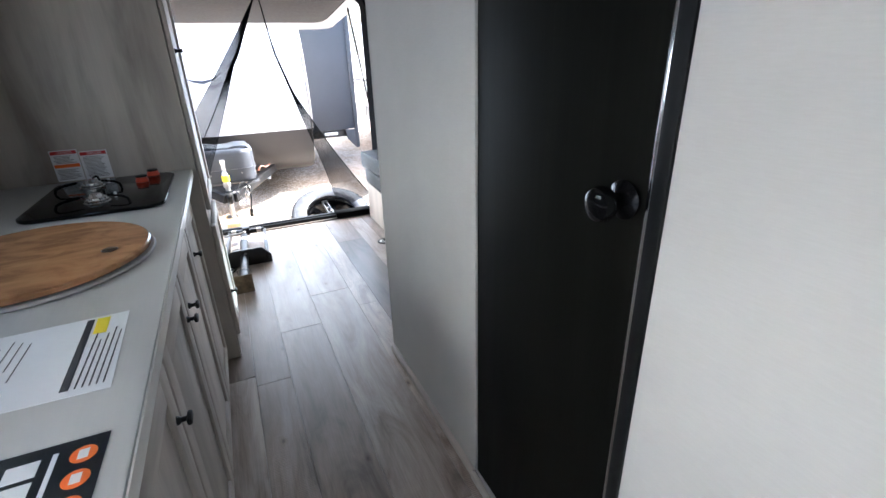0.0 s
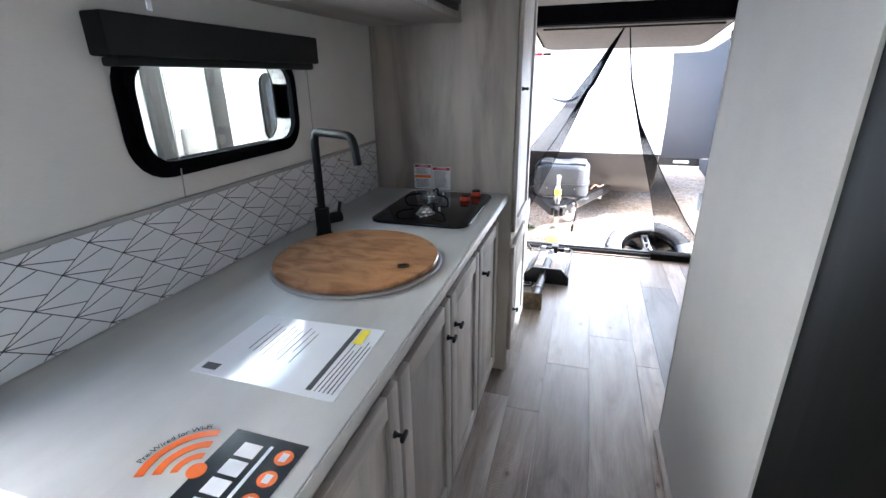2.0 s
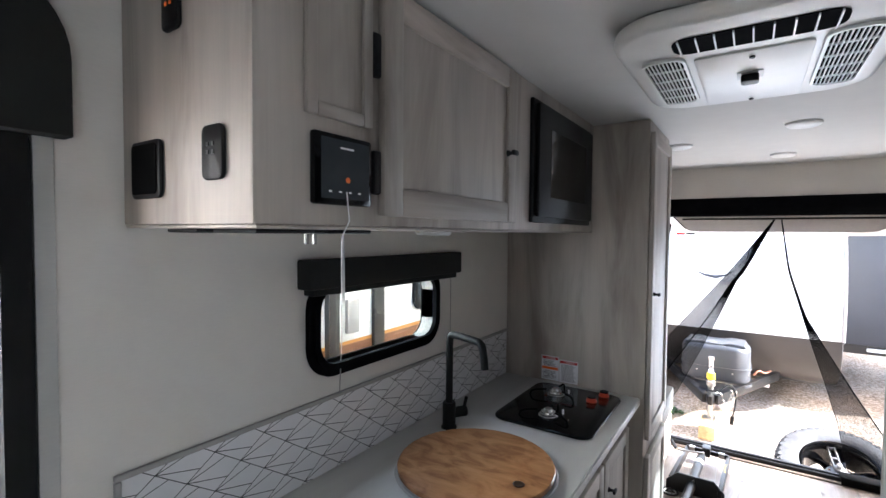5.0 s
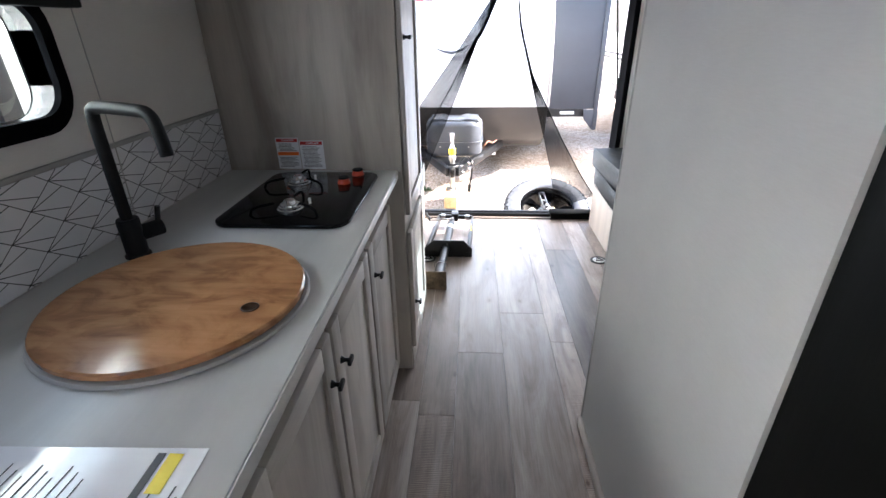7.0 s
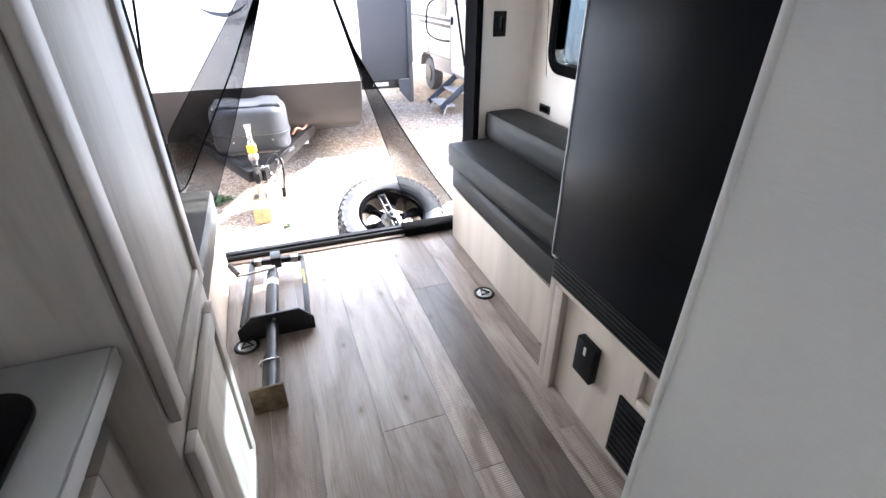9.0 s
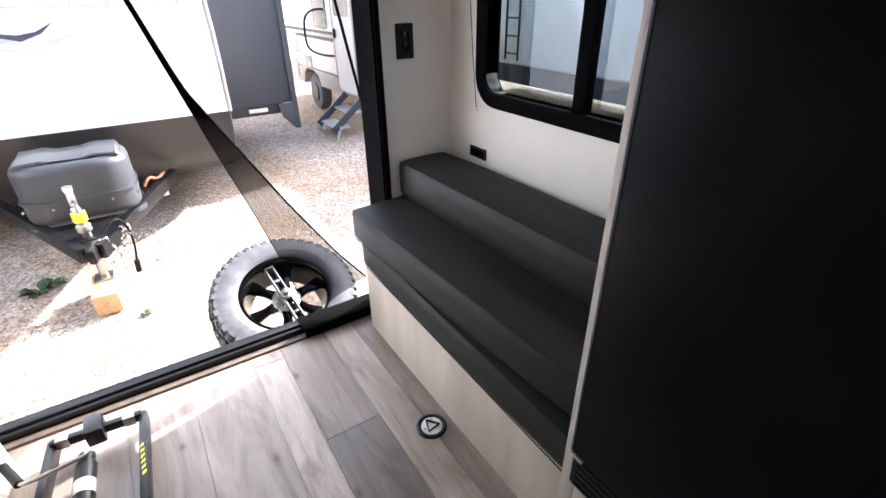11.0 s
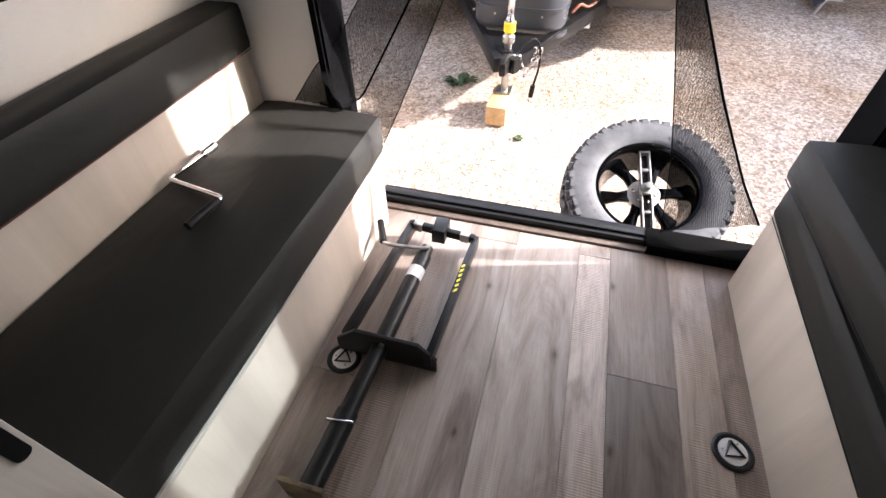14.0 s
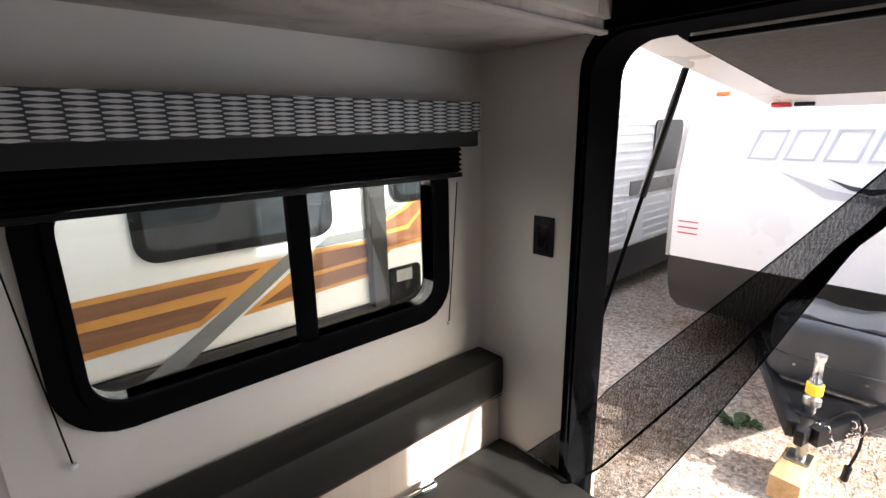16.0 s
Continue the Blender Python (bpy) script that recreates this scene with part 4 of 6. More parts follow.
# upper cabinets
XU, YU, ZU = -0.385, 0.45, 1.592
upper = thing("wall_cabinet", (-0.58, 1.27, ZU), "greige wood-grain overhead kitchen cabinet", "cabinet")
part("body", bm_box(XL + 0.002, XU, YU, 2.088, ZU, ZC - 0.001, 0.003), "cab", upper)
d = raised_door("door", upper, XU + 0.002, 0.705, 1.275, 1.612, 2.035)
t_knob(d, XU + 0.020, 1.212, 1.80)
for z in (1.69, 1.90):
    part("hinge", bm_box(XU + 0.001, XU + 0.014, 0.684, 0.704, z - 0.04, z + 0.04, 0.005), "black_metal", d, "black hinge")
raised_door("small_door", upper, XU + 0.002, 0.535, 0.682, 1.765, 2.035, rail=0.022, thick=0.011)
part("bottom_rail", bm_box(XL + 0.004, XU + 0.004, YU + 0.002, 2.086, ZU - 0.006, ZU - 0.0005, 0.002), "cab_y", upper)

mw = thing("microwave", (XU, 1.70, 1.615), "black built-in microwave oven in the overhead cabinet", "microwave")
part("case", bm_box(XU - 0.001, XU + 0.012, 1.405, 2.01, 1.617, 2.003, 0.004), "black", mw)
part("door", bm_box(XU + 0.0125, XU + 0.026, 1.425, 1.99, 1.635, 1.99, 0.005), "black", mw)
part("window", bm_box(XU + 0.0262, XU + 0.0275, 1.52, 1.90, 1.70, 1.92), "gloss", mw)

ster = thing("media_panel", (XU, 0.61, 1.626), "black glossy media panel with small markings, set in the cabinet", "media panel")
part("bezel", bm_box(XU + 0.0005, XU + 0.014, 0.547, 0.677, 1.626, 1.742, 0.005), "gloss", ster)
part("screen", bm_box(XU + 0.0142, XU + 0.0155, 0.560, 0.668, 1.636, 1.733), "tint", ster, "", False)
for k in range(4):
    part("marking", bm_box(XU + 0.0156, XU + 0.0161, 0.575 + 0.022 * k, 0.581 + 0.022 * k, 1.646, 1.649), "paper", ster, "", False)
part("marking", bm_box(XU + 0.0156, XU + 0.0161, 0.60, 0.63, 1.718, 1.721), "paper", ster, "", False)
part("dial_mark", lathe([(0, 0), (0.005, 0), (0.005, 0.0006), (0, 0.0006)], 14, (XU + 0.0156, 0.617, 1.668), "X"), "orange", ster)

for x0, x1, z0, z1, kind, lab in ((-0.735, -0.632, 1.637, 1.737, "speaker", "black square speaker on the cabinet side"), (-0.502, -0.447, 1.658, 1.740, "remote_holder", "black remote control in a holder on the cabinet side"), (-0.62, -0.568, 1.905, 1.99, "switch_panel", "black switch panel on the cabinet side")):
    o = thing(kind, ((x0 + x1) / 2, YU, z0), lab, kind.replace("_", " "))
    part("plate", prism(shift(rounded(x1 - x0, z1 - z0, 0.012), (x0 + x1) / 2, (z0 + z1) / 2), YU - 0.009, YU - 0.0005, "Y", 0.003), "black", o)
    if kind == "speaker":
        part("grille", prism(shift(rounded(x1 - x0 - 0.014, z1 - z0 - 0.014, 0.008), (x0 + x1) / 2, (z0 + z1) / 2), YU - 0.0115, YU - 0.0095, "Y", 0.001), "blind", o)
    else:
        for k in range(2):
            for q in range(2):
                bx, bz = (x0 + x1) / 2 - 0.008 + 0.014 * k, (z0 + z1) / 2 + 0.012 * q
                part("button", bm_box(bx - 0.003, bx + 0.003, YU - 0.0105, YU - 0.0092, bz - 0.003, bz + 0.003), "skirt" if kind != "switch_panel" else "orange", o)

und = thing("underside_vents", (-0.56, 0.60, ZU - 0.010), "flat black plates fixed under the overhead cabinet", "vent plates")
for x0, x1, y0, y1 in ((-0.68, -0.58, 0.475, 0.585), (-0.55, -0.43, 0.485, 0.60), (-0.66, -0.56, 0.60, 0.72), (-0.53, -0.42, 0.62, 0.73)):
    part("plate", bm_box(x0, x1, y0, y1, ZU - 0.0135, ZU - 0.0065, 0.003), "black", und)
part("plug_pins", boxes((-0.46, -0.454, 0.60, 0.606, ZU - 0.032, ZU - 0.014), (-0.44, -0.434, 0.60, 0.606, ZU - 0.032, ZU - 0.014)), "steel", und)
tag = thing("hang_tag", (-0.40, 0.632, 1.46), "white paper tag hanging on a string from the media panel", "tag")
part("string", tube([(XU + 0.018, 0.612, 1.648), (XU + 0.026, 0.610, 1.60), (XU + 0.014, 0.606, 1.575)], 0.0012, 6), "paper", tag)
part("card", moved(bm_box(-0.0006, 0.0006, -0.010, 0.010, -0.115, 0.0), Matrix.Translation((XU + 0.014, 0.606, 1.576)) @ Matrix.Rotation(radians(32), 4, "Z") @ Matrix.Rotation(radians(3), 4, "X")), "paper", tag)
puck = thing("puck_light", (-0.63, 1.25, ZU - 0.02), "round white puck light under the overhead cabinet, off", "light")
part("rim", lathe([(0.0, 0.0), (0.048, 0.0), (0.056, 0.006), (0.057, 0.012), (0.0, 0.012)], 32, (-0.638, 1.25, ZU - 0.0185)), "white", puck)

kv = thing("window_valance", (XL + 0.04, 1.24, 1.43), "dark fabric valance over the kitchen window", "valance")
part("board", bm_box(XL + 0.002, XL + 0.055, 0.845, 1.582, 1.430, 1.508, 0.005), "olive", kv)
part("lower_lip", bm_box(XL + 0.004, XL + 0.046, 0.865, 1.560, 1.412, 1.4295, 0.004), "olive", kv)
for y in (0.985, 1.555):
    c = thing("blind_cord", (XL + 0.02, y, 0.93), "thin grey blind cord hanging from the valance", "cord", "kitchen blind cords")
    lo = 1.125 if y < 1.2 else 0.925
    part("cord", tube([(XL + 0.022, y, 1.425), (XL + 0.02, y + 0.002, (1.425 + lo) / 2), (XL + 0.014, y, lo)], 0.0016, 6), "grout", c)

# ---- ceiling fittings ----
ac = thing("air_conditioner", (0.175, 1.52, ZC - 0.05), "white ceiling air conditioner with louvred vents and a black knob", "air conditioner")
part("shroud", prism(shift(rounded(0.55, 0.72, 0.12, 8), 0.182, 1.475), ZC - 0.042, ZC - 0.001, "Z", 0.018, 3), "white", ac)
part("centre_panel", prism(shift(rounded(0.235, 0.46, 0.012, 4), 0.182, 1.57), ZC - 0.047, ZC - 0.0425, "Z", 0.002), "white", ac)
for vx in (-0.001, 0.365):
    v = part("vent", prism(shift(rounded(0.088, 0.415, 0.03, 5), vx, 1.518), ZC - 0.0445, ZC - 0.0425, "Z"), "frame_black", ac, "dark vent opening")
    part("rim", ring(shift(rounded(0.100, 0.427, 0.035, 5), vx, 1.518), shift(rounded(0.086, 0.413, 0.029, 5), vx, 1.518), ZC - 0.050, ZC - 0.0425, "Z"), "white", v)
    for k in range(9):
        x = vx - 0.0352 + 0.0088 * k
        part("slat", bm_box(x - 0.0015, x + 0.0015, 1.318, 1.718, ZC - 0.0495, ZC - 0.0447, 0.0006, 1), "white", v)
    for y in (1.39, 1.475, 1.56, 1.645):
        part("cross_bar", bm_box(vx - 0.042, vx + 0.042, y - 0.0018, y + 0.0018, ZC - 0.0492, ZC - 0.0449), "white", v)
intake = part("intake", prism(shift(rounded(0.31, 0.10, 0.035, 5), 0.186, 1.245), ZC - 0.0445, ZC - 0.0425, "Z"), "frame_black", ac, "wide dark air outlet")
for k in range(9):
    x = 0.186 - 0.14 + 0.035 * k
    part("rib", bm_box(x - 0.0015, x + 0.0015, 1.198, 1.292, ZC - 0.049, ZC - 0.0447), "white", intake)
kn = part("knob_plate", bm_box(0.150, 0.208, 1.49, 1.55, ZC - 0.050, ZC - 0.0472, 0.001), "pale_decal", ac)
part("knob", prism(shift(rounded(0.040, 0.044, 0.010, 4), 0.179, 1.52), ZC - 0.070, ZC - 0.0502, "Z", 0.004), "black", kn)
part("screw", lathe([(0, 0), (0.006, 0), (0.006, 0.004), (0, 0.004)], 12, (0.181, 1.775, ZC - 0.0515)), "black", ac)
part("screw", lathe([(0, 0), (0.006, 0), (0.006, 0.004), (0, 0.004)], 12, (0.184, 1.377, ZC - 0.0515)), "black", ac)
for k, (lx, ly) in enumerate(((0.36, 2.49), (0.33, 3.357), (-0.137, 2.79))):
    o = thing("ceiling_light", (lx, ly, ZC - 0.02), "flat round white ceiling light, off", "light", "ceiling lights")
    part("rim", lathe([(0.0, 0.0), (0.050, 0.0), (0.062, 0.008), (0.064, 0.016), (0.0, 0.016)], 32, (lx, ly, ZC - 0.0165)), "white", o)

# ---- refrigerator and its cabinet ----
XF = 0.845
fr = thing("refrigerator", (1.13, 2.22, 0.485), "tall black two-door refrigerator built into a cabinet", "refrigerator")
part("body", bm_box(XF + 0.035, XR - 0.005, 1.86, 2.575, 0.49, 1.78), "fridge_side", fr)
part("lower_door", bm_box(XF, XF + 0.034, 1.862, 2.572, 0.575, 1.318, 0.004), "fridge", fr)
up = part("upper_door", bm_box(XF, XF + 0.034, 1.862, 2.572, 1.326, 1.775, 0.004), "fridge", fr)
part("handle_recess", prism(shift(rounded(0.16, 0.035, 0.012), 2.40, 1.352), XF - 0.0006, XF + 0.002, "X"), "gloss", up)
part("name_bar", boxes(*[(XF - 0.0015, XF + 0.0005, 2.165 - 0.020 * k, 2.179 - 0.020 * k, 1.345, 1.357) for k in range(7)]), "steel", up, "plain silver bars", False)
gr = part("grille", bm_box(XF + 0.006, XF + 0.03, 1.862, 2.572, 0.486, 0.568, 0.003), "black", fr)
for k in range(5):
    part("louvre", bm_box(XF + 0.002, XF + 0.007, 1.875, 2.56, 0.494 + 0.015 * k, 0.500 + 0.015 * k), "black_metal", gr, "", False)
part("edge_trim", bm_box(XF - 0.002, XF + 0.010, 2.5735, 2.577, 0.575, 1.775), "pale_decal", fr, "thin grey edge trim", False)
part("hinge_foot", bm_box(XF - 0.004, XF + 0.012, 2.545, 2.572, 0.568, 0.5745, 0.002), "steel", fr)

fc = thing("fridge_cabinet", (1.13, 2.22, 0), "cream laminate cabinet housing round the refrigerator", "cabinet")
part("side_panel", bm_box(XF + 0.036, XR - 0.002, 2.579, 2.612, 0.001, ZC - 0.001, 0.002), "cream", fc)
part("base_front", bm_box(XF + 0.062, XF + 0.075, YB + 0.02, 2.578, 0.001, 0.484), "cream", fc)
part("top_rail", bm_box(XF + 0.035, XF + 0.061, YB + 0.02, 2.578, 0.44, 0.484, 0.002), "cream", fc)
part("stile", bm_box(XF + 0.035, XF + 0.061, 2.535, 2.578, 0.002, 0.439, 0.002), "cream", fc)
part("stile", bm_box(XF + 0.040, XF + 0.061, 2.155, 2.185, 0.30, 0.439, 0.002), "cream", fc)
part("rail", bm_box(XF + 0.040, XF + 0.061, 1.86, 2.154, 0.30, 0.33, 0.002), "cream", fc)
part("upper_front", bm_box(XF + 0.002, XF + 0.03, 1.862, 2.572, 1.785, ZC - 0.002, 0.002), "cab", fc)
out = thing("outlet_box", (0.90, 2.37, 0.2), "black power outlet box with a white switch on the fridge base", "outlet")
part("case", bm_box(0.878, 0.9065, 2.335, 2.425, 0.205, 0.345, 0.004), "black", out)
part("rocker", bm_box(0.874, 0.8775, 2.372, 2.382, 0.30, 0.33, 0.001), "paper", out)
ven = thing("floor_vent", (0.90, 2.11, 0.02), "black louvred furnace vent in the fridge base", "vent")
part("plate", bm_box(0.898, 0.9065, 2.00, 2.225, 0.03, 0.27, 0.003), "black", ven)
for k in range(9):
    part("slat", bm_box(0.893, 0.8975, 2.01, 2.215, 0.045 + 0.024 * k, 0.055 + 0.024 * k), "black_metal", ven, "", False)

# ---- right bench ----
benchR = thing("bench_box", (1.2, 3.22, 0), "cream laminate bench base beside the hatchway", "bench")
part("front", bm_box(0.98, 0.998, 2.613, 3.785, 0.001, 0.318, 0.002), "cream", benchR)
part("end", bm_box(0.999, XR - 0.002, 3.768, 3.785, 0.001, 0.318, 0.002), "cream", benchR)
part("lid", bm_box(0.999, XR - 0.002, 2.613, 3.767, 0.30, 0.318), "cream", benchR)
for z0, z1, x0, turn, nm in ((0.319, 0.447, 0.958, -0.9, "bed_cushion"), (0.451, 0.584, 0.960, 2.0, "bed_cushion"), (0.588, 0.733, 1.168, 1.4, "bolster_cushion")):
    cu = thing(nm, (1.2, 3.2, z0), "charcoal vinyl cushion stacked on the bench", "cushion", "stacked bench cushions" if nm == "bed_cushion" else "")
    skew = Matrix.Translation((x0, 3.20, 0)) @ Matrix.Rotation(radians(turn), 4, "Z") @ Matrix.Translation((-x0, -3.20, 0))
    part("cover", moved(cushion(x0, XR - 0.026, 2.640, 3.784, z0, z1, 0.020, 0.006), skew), "vinyl", cu)
    for z in (z1 - 0.006, z0 + 0.006):
        part("seam", moved(tube([(x0 + 0.0035, 2.65, z), (x0 + 0.0035, 3.765, z)], 0.0017, 6), skew), "black", cu, "sewn edge seam")
strap = solo("strap", moved(bm_box(-0.013, 0.013, -0.06, 0.06, 0.0, 0.004, 0.0015), Matrix.Translation((1.272, 2.735, 0.738)) @ Matrix.Rotation(radians(4), 4, "Z")), "black", "short black webbing strap lying on the cushion", "strap")
for y, dz in ((3.613, 0.0), (2.728, 0.022)):
    s = thing("wall_bracket", (XR, y, 0.72), "black slot bracket on the wall above the cushions", "bracket", "bed rail brackets")
    part("plate", bm_box(XR - 0.006, XR - 0.0005, y - 0.05, y + 0.05, 0.735 + dz, 0.777 + dz, 0.002), "black", s)
    part("slot", bm_box(XR - 0.0075, XR - 0.0062, y - 0.04, y + 0.04, 0.743 + dz, 0.769 + dz), "gloss", s, "", False)
ol = thing("wall_outlet", (1.22, YR, 1.09), "black wall plate on the rear wall", "wall plate", "rear wall plates")
part("plate", bm_box(1.185, 1.255, YR - 0.008, YR - 0.0005, 1.090, 1.205, 0.003), "black", ol)
part("insert", bm_box(1.203, 1.237, YR - 0.010, YR - 0.0082, 1.115, 1.18, 0.001), "gloss", ol)
ol2 = thing("wall_switch", (-0.535, YR, 1.15), "black wall plate with a switch beside the hatchway", "wall plate", "rear wall plates")
part("plate", bm_box(-0.570, -0.500, YR - 0.008, YR - 0.0005, 1.150, 1.265, 0.003), "black", ol2)
part("insert", bm_box(-0.552, -0.518, YR - 0.010, YR - 0.0082, 1.175, 1.24, 0.001), "gloss", ol2)


def pleated(x0, x1, y0, y1, z0, z1, n):
    """Folded shade: a zigzag stack seen end on."""
    pts = []
    for i in range(n + 1):
        pts.append((x0 if i % 2 else x0 + (x1 - x0) * 0.55, z0 + (z1 - z0) * i / n))
    for i in range(n, -1, -1):
        pts.append((x1 if i % 2 else x1 - (x1 - x0) * 0.35, z0 + (z1 - z0) * i / n))
    bm = bmesh.new()
    a = [bm.verts.new((x, y0, z)) for x, z in pts]
    b = [bm.verts.new((x, y1, z)) for x, z in pts]
    k = len(pts)
    for i in range(k):
        bm.faces.new((a[i], a[(i + 1) % k], b[(i + 1) % k], b[i]))
    bm.faces.new(a), bm.faces.new(b)
    bmesh.ops.recalc_face_normals(bm, faces=bm.faces)
    return bm


shadeR = thing("pleated_blind", (XR - 0.04, 3.15, 1.33), "black pleated shade drawn up over the window", "shade", "bench window shades")
part("folds", pleated(XR - 0.055, XR - 0.018, 2.66, 3.66, 1.335, 1.47, 14), "blind", shadeR, "", False)
part("bottom_bar", bm_box(XR - 0.052, XR - 0.02, 2.66, 3.66, 1.322, 1.334, 0.002), "black", shadeR)
part("board", bm_box(XR - 0.085, XR - 0.002, 2.62, 3.70, 1.472, 1.62, 0.004), "olive", shadeR)
cR = thing("blind_cord", (XR - 0.02, 3.63, 0.91), "thin cord from the shade with a clip on the wall", "cord", "bench blind cords")
part("cord", tube([(XR - 0.03, 3.645, 1.32), (XR - 0.022, 3.63, 1.1), (XR - 0.012, 3.618, 0.925)], 0.0015, 6), "blind", cR)
part("clip", lathe([(0, 0), (0.006, 0), (0.006, 0.008), (0, 0.009)], 10, (XR - 0.012, 3.618, 0.913)), "white", cR)

# ---- left bench ----
benchL = thing("bench_box", (-0.53, 3.19, 0), "cream laminate bench base along the wall", "bench")
part("front", bm_box(-0.286, -0.268, 2.600, 3.785, 0.001, 0.312, 0.002), "cream", benchL)
part("end", bm_box(XL + 0.002, -0.287, 3.768, 3.785, 0.001, 0.312, 0.002), "cream", benchL)
part("lid", bm_box(XL + 0.002, -0.258, 2.600, 3.79, 0.3125, 0.328, 0.003), "cab_y", benchL)
part("back_ledge", bm_box(XL + 0.002, -0.685, 2.600, 3.785, 0.329, 0.645, 0.002), "cream", benchL)
solo("seat_cushion", cushion(-0.683, -0.247, 2.603, 3.79, 0.329, 0.482, 0.026, 0.004), "vinyl", "charcoal vinyl seat cushion on the bench", "cushion")
bolster = thing("back_bolster", (-0.725, 3.19, 0.646), "long charcoal vinyl bolster with brown piping on the ledge", "cushion")
part("cover", cushion(XL + 0.003, -0.66, 2.603, 3.785, 0.646, 0.785, 0.016, 0.004), "vinyl", bolster)
part("piping", tube([(-0.661, 2.615, 0.652), (-0.661, 3.77, 0.652)], 0.0022, 6), "piping", bolster, "thin brown piping")
wr = thing("crank_wrench", (-0.57, 3.28, 0.486), "chrome crank brace with a dark grip lying on the seat", "wrench")
part("rod", tube([(-0.637, 3.44, 0.50), (-0.656, 3.31, 0.497), (-0.662, 3.288, 0.497), (-0.64, 3.283, 0.497), (-0.49, 3.256, 0.499), (-0.473, 3.25, 0.5), (-0.476, 3.23, 0.5)], 0.0065, 12, 1), "chrome", wr)
part("grip", tube([(-0.475, 3.238, 0.501), (-0.487, 3.134, 0.501)], 0.0115, 14), "black", wr, "dark rubber grip")
part("socket", tube([(-0.641, 3.405, 0.501), (-0.634, 3.452, 0.503)], 0.0135, 14), "chrome", wr)

ov = thing("overhead_cabinet", (-0.61, 3.2, 1.68), "greige overhead cabinet above the bench", "cabinet")
part("body", bm_box(XL + 0.002, -0.372, 2.600, YR - 0.014, 1.722, ZC - 0.001, 0.003), "cab", ov)
raised_door("door", ov, -0.371, 2.60, 3.18, 1.742, 2.035)
raised_door("door", ov, -0.371, 3.20, 3.77, 1.742, 2.035)
part("light_rail", bm_box(-0.390, -0.366, 2.600, YR - 0.015, 1.713, 1.7215, 0.002), "cab_y", ov)

valL = thing("window_valance", (XL + 0.05, 3.15, 1.45), "dark valance board with a black and white woven diamond band", "valance")
XV = XL + 0.088
part("board", bm_box(XL + 0.002, XV, 2.60, 3.700, 1.460, 1.578, 0.004), "olive", valL)
part("band", bm_box(XV + 0.0005, XV + 0.004, 2.60, 3.703, 1.500, 1.581), "ink", valL, "", False)
lens = bmesh.new()
cell = 0.0465
for k in range(24):
    y = 2.60 + cell * k
    a, b = y + 0.0012, min(y + cell - 0.0012, 3.704)
    for r in range(9):
        z = 1.5035 + 0.0092 * r + (0.0046 if k % 2 else 0.0)
        if z > 1.580 or b - a < 0.01:
            continue
        c = (b - a) * 0.5
        join(lens, prism([(a, z - 0.0012), (a + c, z - 0.0034), (b, z - 0.0012), (b, z + 0.0012), (a + c, z + 0.0034), (a, z + 0.0012)], XV + 0.0042, XV + 0.0050, "X"))
tagged(part("diamond_weave", lens, "wall_light", valL, "white woven diamonds", False), kind="stuff")
shadeL = thing("pleated_blind", (XL + 0.04, 3.15, 1.36), "black pleated shade drawn up over the window", "shade", "bench window shades")
part("folds", pleated(XL + 0.02, XL + 0.06, 2.66, 3.662, 1.388, 1.459, 10), "blind", shadeL, "", False)
part("bottom_bar", bm_box(XL + 0.022, XL + 0.058, 2.66, 3.666, 1.374, 1.387, 0.002), "black", shadeL)
for y, lo in ((3.645, 0.905), (2.69, 0.90)):
    c = thing("blind_cord", (XL + 0.02, y, lo), "thin cord from the shade with a clip on the wall", "cord", "bench blind cords")
    part("cord", tube([(XL + 0.045, y + 0.01 if y > 3 else y - 0.03, 1.36), (XL + 0.03, y + 0.004 if y > 3 else y - 0.015, 1.13), (XL + 0.012, y, lo + 0.01)], 0.0017, 6), "blind", c)
    part("clip", lathe([(0, 0), (0.007, 0), (0.007, 0.009), (0, 0.010)], 10, (XL + 0.012, y, lo)), "white", c)


# ---- floor fittings ----
def tie_down(x, y):
    o = thing("tie_down_ring", (x, y, 0), "black recessed floor tie-down with a silver D-ring", "tie-down", "floor tie-downs")
    part("dish", lathe([(0.0, 0.0), (0.052, 0.0), (0.052, 0.003), (0.046, 0.007), (0.040, 0.006), (0.036, 0.002), (0.0, 0.001)], 36, (x, y, 0.0005)), "black_metal", o)
    part("plate", lathe([(0.0, 0.0), (0.036, 0.0), (0.036, 0.0016), (0.0, 0.0016)], 28, (x, y, 0.0030)), "bright_steel", o)
    tri = [(x + 0.027 * math.cos(radians(a)), y + 0.027 * math.sin(radians(a)), 0.008) for a in (100, 220, 340, 100)]
    part("ring", tube(tri, 0.0038, 8), "black_metal", o)
    for a in (60, 180, 300):
        part("bolt", lathe([(0, 0), (0.004, 0), (0.003, 0.003), (0, 0.003)], 8, (x + 0.026 * math.cos(radians(a)), y + 0.026 * math.sin(radians(a)), 0.0046)), "chrome", o)
    return o


tie_down(0.908, 3.172)
tie_down(-0.185, 3.163)

